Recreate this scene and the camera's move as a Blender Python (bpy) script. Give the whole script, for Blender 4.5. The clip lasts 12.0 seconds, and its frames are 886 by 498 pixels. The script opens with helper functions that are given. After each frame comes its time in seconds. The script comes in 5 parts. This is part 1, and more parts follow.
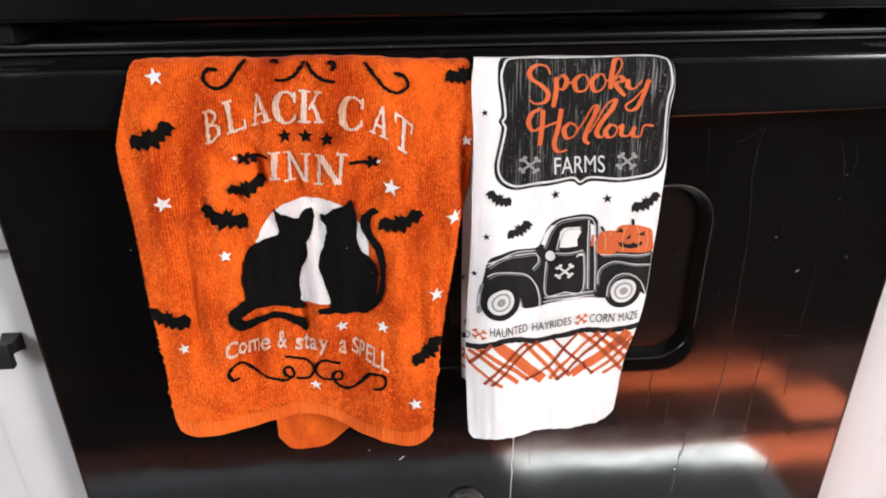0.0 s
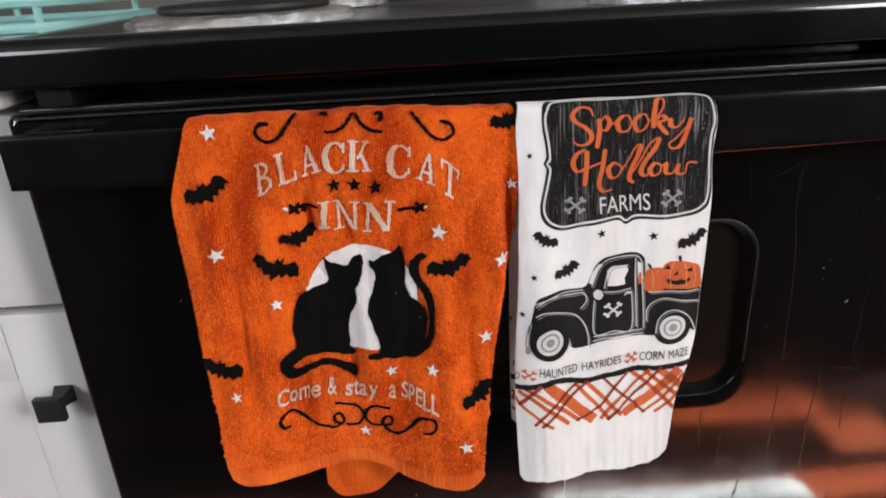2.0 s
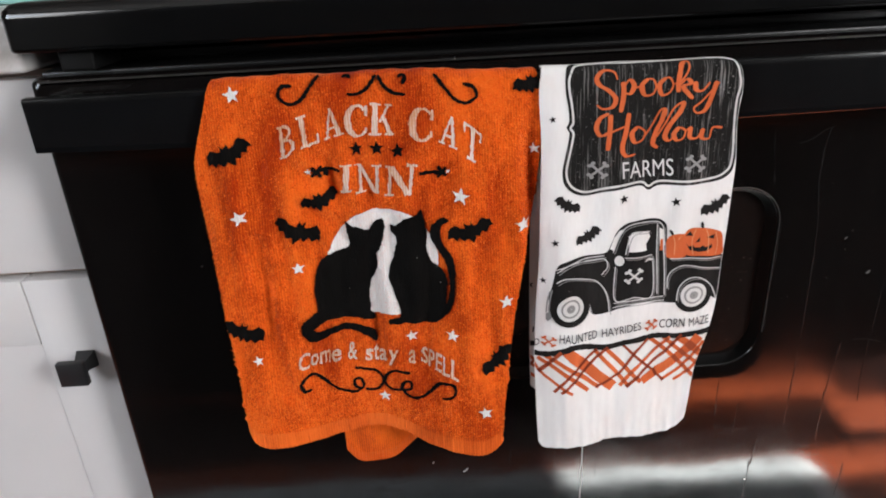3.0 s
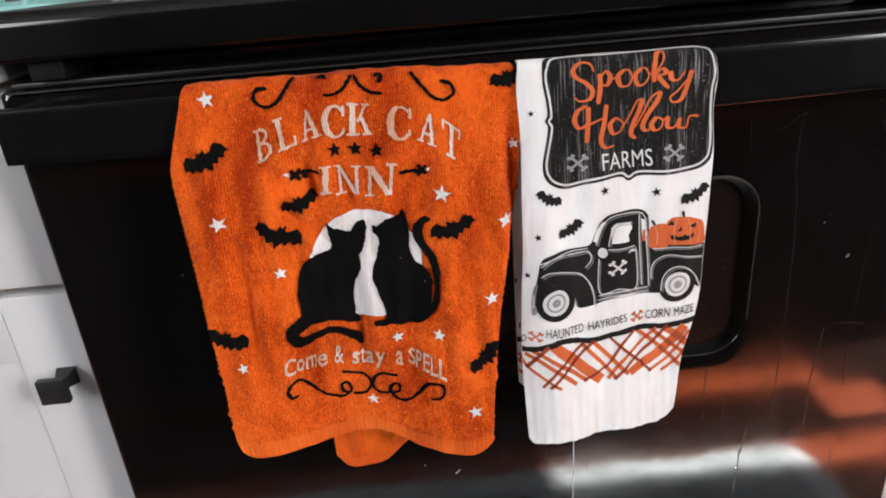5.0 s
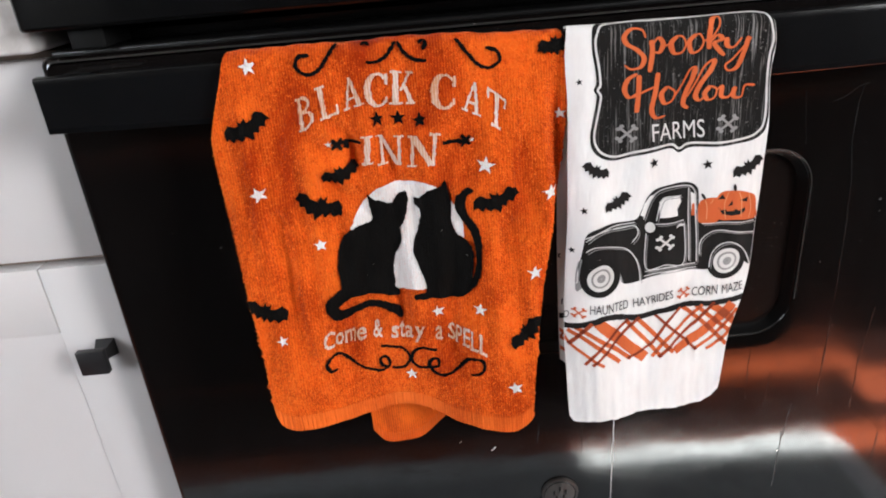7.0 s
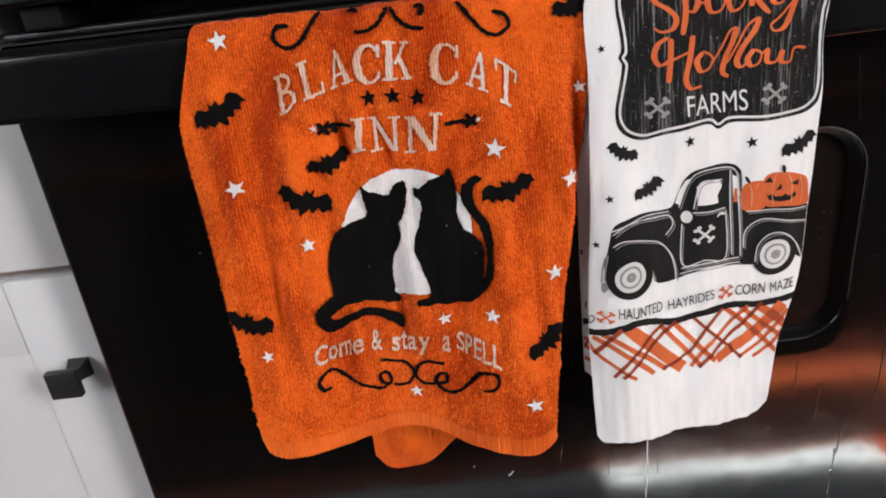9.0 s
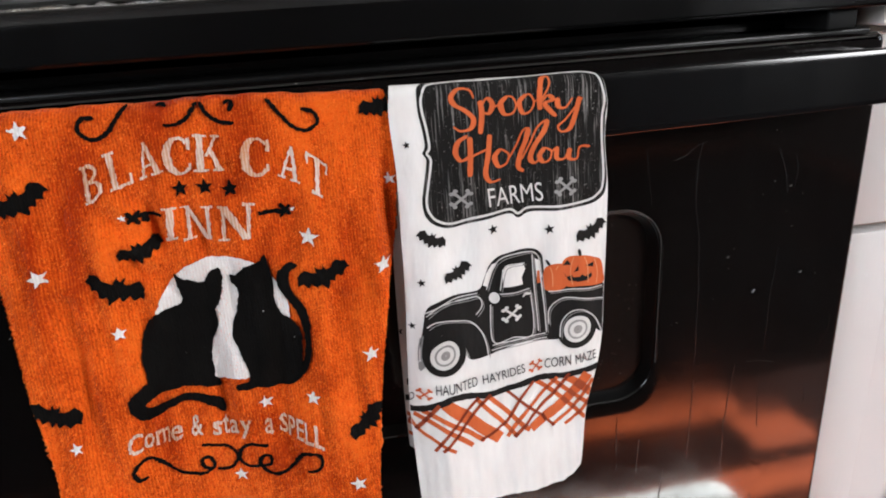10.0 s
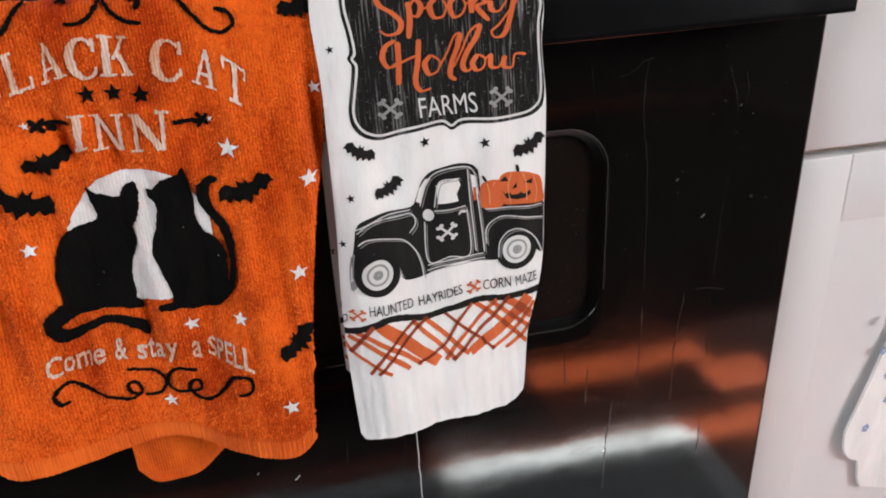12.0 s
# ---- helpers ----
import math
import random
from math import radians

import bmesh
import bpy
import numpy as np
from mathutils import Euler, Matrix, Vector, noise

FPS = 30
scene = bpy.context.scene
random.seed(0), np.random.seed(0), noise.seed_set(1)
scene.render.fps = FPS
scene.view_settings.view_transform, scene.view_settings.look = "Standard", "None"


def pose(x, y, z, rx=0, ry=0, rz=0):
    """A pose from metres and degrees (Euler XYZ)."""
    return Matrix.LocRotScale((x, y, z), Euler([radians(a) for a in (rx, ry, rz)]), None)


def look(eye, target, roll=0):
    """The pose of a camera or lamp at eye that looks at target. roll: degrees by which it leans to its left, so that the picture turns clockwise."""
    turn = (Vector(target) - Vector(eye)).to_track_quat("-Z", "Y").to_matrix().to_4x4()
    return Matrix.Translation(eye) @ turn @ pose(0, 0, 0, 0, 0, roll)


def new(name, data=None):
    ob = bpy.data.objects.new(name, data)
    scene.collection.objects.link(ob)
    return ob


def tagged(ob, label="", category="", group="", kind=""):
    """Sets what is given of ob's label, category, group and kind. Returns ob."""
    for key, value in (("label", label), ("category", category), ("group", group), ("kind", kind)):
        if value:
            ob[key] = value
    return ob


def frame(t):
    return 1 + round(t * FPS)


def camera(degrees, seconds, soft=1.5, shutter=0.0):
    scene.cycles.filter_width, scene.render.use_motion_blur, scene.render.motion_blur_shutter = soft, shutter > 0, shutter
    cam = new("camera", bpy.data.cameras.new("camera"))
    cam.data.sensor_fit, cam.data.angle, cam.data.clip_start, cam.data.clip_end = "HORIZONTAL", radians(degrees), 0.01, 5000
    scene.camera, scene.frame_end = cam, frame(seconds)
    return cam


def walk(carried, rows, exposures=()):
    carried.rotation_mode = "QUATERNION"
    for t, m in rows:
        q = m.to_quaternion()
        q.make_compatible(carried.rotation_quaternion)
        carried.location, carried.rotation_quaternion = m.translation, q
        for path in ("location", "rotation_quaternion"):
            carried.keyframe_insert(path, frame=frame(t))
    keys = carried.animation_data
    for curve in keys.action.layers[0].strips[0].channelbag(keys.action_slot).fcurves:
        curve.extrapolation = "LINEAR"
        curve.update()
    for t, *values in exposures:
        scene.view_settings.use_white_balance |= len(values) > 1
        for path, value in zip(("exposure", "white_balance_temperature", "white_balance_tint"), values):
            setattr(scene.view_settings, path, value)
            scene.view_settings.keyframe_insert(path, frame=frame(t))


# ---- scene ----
cam = camera(66.9, 12.0, 1.9)
PATH = [
    (0, (-0.058, -0.506, 0.934), (0.055, 1.293, 0.067), -0.6),
    (0.5, (-0.073, -0.518, 0.958), (-0.003, 1.287, 0.098), -0.5),
    (1, (-0.076, -0.506, 0.949), (-0.039, 1.32, 0.135), -1.9),
    (1.5, (-0.067, -0.505, 0.942), (-0.024, 1.338, 0.168), -2.6),
    (2, (-0.078, -0.506, 0.941), (-0.019, 1.34, 0.173), -3.1),
    (2.5, (-0.09, -0.513, 0.938), (-0.065, 1.314, 0.124), -3.4),
    (3, (-0.088, -0.511, 0.929), (-0.058, 1.317, 0.117), -3.1),
    (3.2, (-0.084, -0.508, 0.93), (-0.041, 1.321, 0.121), -3.1),
    (4.8, (-0.091, -0.513, 0.926), (-0.011, 1.326, 0.143), -4.8),
    (5, (-0.088, -0.511, 0.922), (-0.008, 1.322, 0.127), -4.7),
    (5.5, (-0.088, -0.512, 0.923), (-0.014, 1.311, 0.103), -5.1),
    (6, (-0.092, -0.512, 0.92), (-0.057, 1.305, 0.085), -4.7),
    (6.5, (-0.103, -0.51, 0.922), (-0.085, 1.302, 0.076), -4.5),
    (7, (-0.103, -0.504, 0.913), (-0.093, 1.312, 0.075), -5.1),
    (7.2, (-0.112, -0.49, 0.908), (-0.117, 1.331, 0.081), -5.8),
    (8.8, (-0.112, -0.453, 0.881), (-0.179, 1.373, 0.068), -7.5),
    (9, (-0.1, -0.452, 0.877), (-0.119, 1.384, 0.082), -6.7),
    (9.5, (-0.056, -0.458, 0.907), (0.136, 1.384, 0.152), -5.0),
    (10, (-0.046, -0.463, 0.903), (0.247, 1.386, 0.2), -3.8),
    (10.5, (-0.051, -0.464, 0.901), (0.268, 1.385, 0.211), -3.0),
    (11, (-0.047, -0.462, 0.885), (0.262, 1.379, 0.166), -3.6),
    (11.5, (-0.02, -0.459, 0.856), (0.286, 1.351, 0.062), -4.8),
    (12, (-0.014, -0.465, 0.867), (0.309, 1.335, 0.058), -3.7),
]
EXPOSURES = [(0.0, 5.02), (0.5, 4.78), (1.0, 4.6), (1.5, 4.58), (5.0, 4.69), (7.0, 4.79), (9.0, 4.62), (11.0, 4.68), (12.0, 4.5)]
walk(cam, [(t, look(eye, target, roll)) for t, eye, target, roll in PATH], EXPOSURES)
SUN, EAST, WEST = 5.0, 5.0, 1.6

# ---- light ----
world = bpy.data.worlds.new("sky")
scene.world = world
world.use_nodes = True
wn = world.node_tree.nodes
sky = wn.new("ShaderNodeTexSky")
sky.sky_type = "NISHITA"
sky.sun_disc = False
sky.sun_elevation, sky.sun_rotation = radians(37), radians(90)
wn["Background"].inputs["Strength"].default_value = 0.05
world.node_tree.links.new(sky.outputs["Color"], wn["Background"].inputs["Color"])

sun_data = bpy.data.lights.new("sun", "SUN")
sun_data.energy, sun_data.angle, sun_data.color = SUN, radians(0.5), (1.0, 0.94, 0.86)
sun = new("sun", sun_data)
sun.matrix_world = look((6, -0.6, 4.52), (0, -0.6, 0))


def side_light(name, at, target, w, h, power, color):
    data = bpy.data.lights.new(name, "AREA")
    data.shape, data.size, data.size_y, data.energy, data.color = "RECTANGLE", w, h, power, color
    ob = new(name, data)
    ob.matrix_world = look(at, target)
    return ob


side_light("east_window_daylight", (2.37, -1.85, 1.62), (0, -1.0, 1.2), 1.3, 1.1, EAST, (0.95, 0.957, 0.976))
# Fill lamp added on the west side; no source is known there.
side_light("west_fill_light", (-2.17, -1.75, 1.62), (0, -1.0, 1.2), 1.3, 1.1, WEST, (0.95, 0.957, 0.976))

# ---- materials ----


class Mat:
    """A small builder of node materials."""

    def __init__(self, name, color=(0.5, 0.5, 0.5), rough=0.5, metal=0.0, spec=0.5):
        self.m = bpy.data.materials.new(name)
        self.m.use_nodes = True
        self.t = self.m.node_tree
        self.b = self.t.nodes["Principled BSDF"]
        self.b.inputs["Base Color"].default_value = (*color, 1)
        self.b.inputs["Roughness"].default_value = rough
        self.b.inputs["Metallic"].default_value = metal
        self.b.inputs["Specular IOR Level"].default_value = spec
        self.co = self.node("ShaderNodeTexCoord").outputs["Object"]

    def node(self, kind, **inputs):
        n = self.t.nodes.new(kind)
        for k, v in inputs.items():
            self.put(v, n.inputs[k.replace("_", " ")])
        return n

    def put(self, v, socket):
        if hasattr(v, "is_linked"):
            self.t.links.new(v, socket)
        else:
            socket.default_value = v

    def mapped(self, scale=(1, 1, 1), turn=(0, 0, 0)):
        return self.node("ShaderNodeMapping", Vector=self.co, Scale=scale, Rotation=turn).outputs[0]

    def noise(self, scale, detail=4.0, rough=0.55, stretch=(1, 1, 1), distortion=0.0):
        return self.node("ShaderNodeTexNoise", Vector=self.mapped(stretch), Scale=scale, Detail=detail, Roughness=rough, Distortion=distortion).outputs["Fac"]

    def wave(self, scale, stretch=(1, 1, 1), distortion=0.0, turn=(0, 0, 0), axis="X"):
        n = self.node("ShaderNodeTexWave", Vector=self.mapped(stretch, turn), Scale=scale, Distortion=distortion)
        n.bands_direction = axis
        return n.outputs["Fac"]

    def ramp(self, fac, stops):
        n = self.node("ShaderNodeValToRGB", Fac=fac)
        e = n.color_ramp.elements
        while len(e) < len(stops):
            e.new(0.5)
        for el, (p, c) in zip(e, stops):
            el.position = p
            el.color = (*c, 1) if hasattr(c, "__len__") else (c, c, c, 1)
        return n.outputs["Color"]

    def mix(self, fac, a, b, mode="MIX"):
        n = self.node("ShaderNodeMix")
        n.data_type, n.blend_type = "RGBA", mode
        self.put(fac, n.inputs[0])
        for v, i in ((a, 6), (b, 7)):
            self.put((*v, 1) if isinstance(v, tuple) and len(v) == 3 else v, n.inputs[i])
        return n.outputs[2]

    def math(self, op, a, b=0.0):
        n = self.node("ShaderNodeMath")
        n.operation = op
        self.put(a, n.inputs[0])
        self.put(b, n.inputs[1])
        return n.outputs[0]

    def color(self, v):
        self.put(v, self.b.inputs["Base Color"])
        return self

    def rough(self, v):
        self.put(v, self.b.inputs["Roughness"])
        return self

    def bump(self, height, distance=0.001, strength=1.0):
        n = self.node("ShaderNodeBump", Height=height, Distance=distance, Strength=strength)
        if self.b.inputs["Normal"].is_linked:
            self.t.links.new(self.b.inputs["Normal"].links[0].from_socket, n.inputs["Normal"])
        self.put(n.outputs[0], self.b.inputs["Normal"])
        return self

    def set(self, **values):
        for k, v in values.items():
            self.b.inputs[k.replace("_", " ")].default_value = v
        return self


def enamel(name, base, rough, streaks):
    """Black glossy enamel with smears, fine scratches and old drip marks."""
    k = Mat(name, base, rough, spec=0.5)
    smear = k.noise(9, 5, 0.6, (1, 1, 0.5))
    k.rough(k.ramp(smear, [(0.3, rough * 0.7), (0.7, rough * 1.5)]))
    if streaks:
        lines = k.noise(46, 3, 0.6, (1.0, 0.02, 0.035), 0.4)
        patch = k.noise(5, 3, 0.5, (1, 1, 0.6))
        marks = k.math("MULTIPLY", k.ramp(lines, [(0.66, 0.0), (0.74, 1.0)]), k.ramp(patch, [(0.45, 0.0), (0.7, 1.0)]))
        dust = k.ramp(k.noise(420, 2, 0.5), [(0.735, 0.0), (0.76, 1.0)])
        film = k.ramp(k.noise(60, 6, 0.7, (1, 1, 0.25)), [(0.4, 0.0), (0.9, 1.0)])
        fac = k.math("ADD", k.math("MULTIPLY", marks, 0.035), k.math("MULTIPLY", dust, 0.25))
        fac = k.math("ADD", fac, k.math("MULTIPLY", film, 0.004))
        k.color(k.mix(fac, base, (0.55, 0.50, 0.46)))
        k.bump(k.noise(4.0, 2, 0.5, (1, 1, 1.6)), 0.0030, 0.40)
        k.bump(k.noise(17, 3, 0.5, (1, 1, 0.6)), 0.0004, 0.45)
        hair = k.noise(150, 2, 0.5, (0.25, 1, 1.2), 2.0)
        k.rough(k.math("ADD", k.ramp(smear, [(0.3, rough * 0.6), (0.7, rough * 1.7)]), k.math("MULTIPLY", k.ramp(hair, [(0.55, 0.0), (0.75, 1.0)]), 0.07)))
    k.set(Coat_Weight=0.08, Coat_Roughness=0.04)
    return k.m


M = {}
M["enamel"] = enamel("black_enamel", (0.0042, 0.0033, 0.0031), 0.08, True)
M["enamel_top"] = enamel("black_enamel_top", (0.0024, 0.0023, 0.0023), 0.13, False)
M["handle"] = enamel("black_handle_plastic", (0.0038, 0.0039, 0.0042), 0.16, False)
M["glass_black"] = enamel("black_oven_glass", (0.012, 0.0080, 0.0070), 0.08, True)
M["gasket"] = Mat("black_trim", (0.005, 0.005, 0.005), 0.35, spec=0.3).m
M["post"] = Mat("matt_black_steel", (0.006, 0.006, 0.006), 0.6, spec=0.12).m
k = Mat("worn_chip", (0.35, 0.33, 0.31), 0.5)
M["chip"] = k.color(k.ramp(k.noise(300, 4), [(0.52, 0.006), (0.68, 0.30)])).bump(k.noise(400), 0.001).m

k = Mat("white_cabinet_paint", (0.80, 0.77, 0.755), 0.38)
k.color(k.ramp(k.noise(3, 4, 0.6), [(0.3, (0.655, 0.635, 0.63)), (0.7, (0.705, 0.685, 0.68))]))
M["white_paint"] = k.bump(k.noise(160, 3, 0.5, (1, 1, 0.3)), 0.0004, 0.35).m
M["cabinet_inside"] = Mat("cabinet_box_edge", (0.42, 0.33, 0.27), 0.6).m
k = Mat("matt_black_metal", (0.012, 0.012, 0.013), 0.45)
M["black_metal"] = k.bump(k.noise(900, 2), 0.0003, 0.5).m
k = Mat("pale_stone_counter", (0.7, 0.69, 0.67), 0.25)
vein = k.noise(22, 8, 0.65, distortion=1.5)
M["counter"] = k.color(k.ramp(vein, [(0.38, (0.62, 0.58, 0.55)), (0.5, (0.70, 0.66, 0.635)), (0.65, (0.73, 0.70, 0.68))])).m
k = Mat("crumpled_foil", (0.86, 0.85, 0.83), 0.2, 0.92)
k.color(k.ramp(k.noise(30, 4), [(0.35, (0.62, 0.56, 0.46)), (0.55, (0.88, 0.87, 0.86))]))
M["foil"] = k.bump(k.noise(90, 5, 0.7), 0.006, 1.0).bump(k.noise(260, 4, 0.7), 0.002, 1.0).m
M["coil"] = Mat("burner_coil", (0.03, 0.028, 0.027), 0.55, 0.4).m
k = Mat("turquoise_plastic", (0.28, 0.58, 0.54), 0.3)
M["turquoise"] = k.color(k.ramp(k.noise(20), [(0.3, (0.25, 0.50, 0.47)), (0.7, (0.33, 0.60, 0.56))])).m
M["badge"] = Mat("dull_metal", (0.10, 0.095, 0.09), 0.45, 0.9).m
# Grey for the hairs and for the highlight drawn round the oven window.
M["hair_glint"] = Mat("hair_glint_grey", (0.055, 0.052, 0.05), 0.6).m
M["drip"] = Mat("dried_drip", (0.014, 0.013, 0.0125), 0.24, spec=0.5).m

k = Mat("orange_wood_floor", (0.45, 0.17, 0.05), 0.5, spec=0.25)
grain = k.noise(60, 6, 0.65, (0.06, 1, 1), 0.6)
rnd = k.node("ShaderNodeObjectInfo").outputs["Random"]
col = k.ramp(grain, [(0.3, (0.19, 0.030, 0.008)), (0.55, (0.30, 0.056, 0.015)), (0.75, (0.36, 0.082, 0.024))])
M["wood"] = k.color(k.mix(k.math("MULTIPLY", rnd, 0.35), col, (0.23, 0.045, 0.011))).bump(grain, 0.0006, 0.5).m
k = Mat("grey_mat_foam", (0.34, 0.37, 0.39), 0.6)
M["mat"] = k.color(k.ramp(k.noise(40, 5), [(0.3, (0.24, 0.285, 0.315)), (0.7, (0.35, 0.40, 0.43))])).bump(k.noise(500), 0.0008).m
k = Mat("pale_mat_border", (0.8, 0.8, 0.8), 0.6)
M["mat_edge"] = k.color(k.ramp(k.noise(25, 6, 0.7), [(0.3, (0.46, 0.53, 0.57)), (0.65, (0.68, 0.76, 0.81))])).bump(k.noise(300), 0.001).m
# Near-black for the sheets added on the floor to darken reflections.
k = Mat("dark_floor_sheet", (0.006, 0.006, 0.006), 0.95, spec=0.05)
M["rug"] = k.color(k.ramp(k.noise(90, 5), [(0.3, 0.004), (0.7, 0.009)])).bump(k.noise(600), 0.003).m
k = Mat("wall_paint", (0.22, 0.2, 0.19), 0.85)
M["wall"] = k.color(k.ramp(k.noise(2.5, 4), [(0.3, (0.115, 0.105, 0.10)), (0.7, (0.14, 0.13, 0.12))])).bump(k.noise(240, 3), 0.0006, 0.4).m
M["dark_wall"] = Mat("dark_room_paint", (0.025, 0.022, 0.021), 0.5).m
M["ceiling"] = Mat("ceiling_paint", (0.6, 0.59, 0.58), 0.9).m
k = Mat("window_glass", (1, 1, 1), 0.02)
k.set(Transmission_Weight=1.0, IOR=1.45)
M["glass"] = k.m


def terry(name, lo, hi, pile=1.0, sheen=0.08):
    """Looped terry cloth: fine upright ribs, loops, and blotches, part wear, part painted fold shade."""
    k = Mat(name, hi, 0.95, spec=0.1)
    loops = k.noise(900, 3, 0.6, (1, 1, 0.6))
    wear_shade = k.noise(22, 4, 0.6, (1, 1, 0.5), 0.5)
    ribs = k.wave(165, distortion=0.6)
    f = k.math("ADD", k.math("MULTIPLY", wear_shade, 0.72), k.math("ADD", k.math("MULTIPLY", loops, 0.2), k.math("MULTIPLY", ribs, 0.09)))
    k.color(k.ramp(f, [(0.385, lo), (0.585, hi)]))
    k.bump(k.noise(34, 4, 0.6, (1, 1, 0.3)), 0.010 * pile, 0.85)
    k.bump(ribs, 0.00022 * pile, 0.4)
    k.bump(loops, 0.0011 * pile, 0.9)
    k.set(Sheen_Weight=sheen, Sheen_Roughness=0.5)
    return k.m


def weave(name, lo, hi, bump=1.0):
    """Flat woven cotton with fine threads and soft creases."""
    k = Mat(name, hi, 0.9, spec=0.15)
    warp, weft = k.wave(420, axis="X", distortion=0.6), k.wave(420, axis="Z", distortion=0.6)
    cloth = k.noise(45, 5, 0.6, (1, 1, 0.35))
    k.color(k.ramp(cloth, [(0.3, lo), (0.7, hi)]))
    k.bump(k.noise(32, 4, 0.6, (1, 1, 0.3)), 0.005 * bump, 0.8)
    k.bump(k.math("ADD", warp, weft), 0.00025 * bump, 0.4)
    return k.m


# Dark ends deepened to put some shade of the folds into the orange.
M["orange"] = terry("orange_terry", (0.42, 0.034, 0.002), (0.92, 0.152, 0.011))
k = Mat("orange_loops", (0.7, 0.15, 0.012), 0.95, spec=0.1)
# The same blotches on the loops, with shade in their dark end.
tone = k.math("ADD", k.math("MULTIPLY", k.noise(22, 4, 0.6, (1, 1, 0.5), 0.5), 0.68), k.math("MULTIPLY", k.node("ShaderNodeNewGeometry").outputs["Random Per Island"], 0.32))
M["loops"] = k.color(k.ramp(tone, [(0.39, (0.45, 0.036, 0.002)), (0.51, (0.88, 0.118, 0.009)), (0.60, (0.98, 0.225, 0.032))])).m
M["orange_band"] = terry("orange_flat_band", (0.58, 0.075, 0.006), (0.84, 0.150, 0.018), 0.5)
M["t_black"] = terry("black_pile", (0.0018, 0.0016, 0.0016), (0.005, 0.0045, 0.004), 1.0, 0.0)
M["t_white"] = terry("white_pile", (0.70, 0.64, 0.61), (0.84, 0.81, 0.80))
M["t_pink"] = terry("worn_white_pile", (0.56, 0.25, 0.13), (0.78, 0.62, 0.53))
M["white"] = weave("white_cotton", (0.78, 0.75, 0.73), (0.88, 0.86, 0.84), 0.8)
M["w_black"] = weave("black_print", (0.009, 0.008, 0.008), (0.020, 0.018, 0.017))
M["w_grey"] = weave("grey_print", (0.24, 0.23, 0.225), (0.36, 0.35, 0.34))
M["w_light"] = weave("light_print", (0.62, 0.60, 0.58), (0.76, 0.74, 0.72))
M["w_orange"] = weave("orange_print", (0.55, 0.105, 0.032), (0.70, 0.155, 0.05))
M["w_pale_orange"] = weave("pale_orange_print", (0.66, 0.26, 0.12), (0.80, 0.36, 0.19))
M["w_rust"] = weave("rust_print", (0.30, 0.055, 0.022), (0.38, 0.075, 0.03))
k = Mat("weathered_board_print", (0.03, 0.03, 0.03), 0.9, spec=0.15)
scratch = k.ramp(k.noise(800, 3, 0.6, (1, 0.05, 0.035), 0.6), [(0.555, 0.0), (0.61, 1.0)])
fade = k.ramp(k.noise(40, 4, 0.6, (1, 1, 0.5)), [(0.35, 0.0), (0.65, 1.0)])
spot = k.ramp(k.noise(700, 2), [(0.675, 0.0), (0.71, 1.0)])
fac = k.math("ADD", k.math("MULTIPLY", k.math("MULTIPLY", scratch, fade), 0.48), k.math("MULTIPLY", spot, 0.4))
k.color(k.mix(fac, (0.0105, 0.0095, 0.009), (0.42, 0.40, 0.385)))
M["plaque"] = k.bump(k.noise(32, 4, 0.6, (1, 1, 0.3)), 0.002, 0.4).m
M["w_dark_rust"] = weave("dark_rust_print", (0.17, 0.028, 0.012), (0.24, 0.042, 0.018))
M["w_blue"] = weave("blue_print", (0.28, 0.34, 0.52), (0.36, 0.42, 0.60))

# ---- building helpers ----


def part(name, bm, material, parent=None, label="", smooth=True):
    """Links a bmesh as one mesh object, under a thing or a part if one is given."""
    me = bpy.data.meshes.new(name)
    bmesh.ops.recalc_face_normals(bm, faces=bm.faces)
    bm.to_mesh(me)
    bm.free()
    me.materials.append(material)
    if smooth:
        me.shade_smooth()
        me.set_sharp_from_angle(angle=radians(40))
    ob = new(name, me)
    ob.parent = parent
    if label:
        ob["label"] = label
    return ob


def thing(name, label, category, group="", kind="", at=(0, 0, 0)):
    ob = new(name)
    ob.location = at
    ob.empty_display_size = 0.05
    return tagged(ob, label, category, group, kind)


def box(x0, x1, y0, y1, z0, z1, bevel=0.0, seg=2, bm=None):
    bm2 = bmesh.new()
    bmesh.ops.create_cube(bm2, size=1)
    for v in bm2.verts:
        v.co = Vector(((x0 + x1) / 2 + v.co.x * (x1 - x0), (y0 + y1) / 2 + v.co.y * (y1 - y0), (z0 + z1) / 2 + v.co.z * (z1 - z0)))
    if bevel:
        bmesh.ops.bevel(bm2, geom=bm2.edges[:], offset=bevel, segments=seg, profile=0.5, affect="EDGES", clamp_overlap=True)
    if bm is None:
        return bm2
    me = bpy.data.meshes.new("tmp")
    bm2.to_mesh(me)
    bm.from_mesh(me)
    bm2.free()
    bpy.data.meshes.remove(me)
    return bm


def ring_pts(hx, z0, z1, r, n=8):
    """A rounded rectangle, anticlockwise from its lower right corner."""
    pts = []
    for cx, cz, a0 in ((hx - r, z0 + r, -90), (hx - r, z1 - r, 0), (-hx + r, z1 - r, 90), (-hx + r, z0 + r, 180)):
        for i in range(n + 1):
            a = radians(a0 + 90 * i / n)
            pts.append((cx + r * math.cos(a), cz + r * math.sin(a)))
    return pts


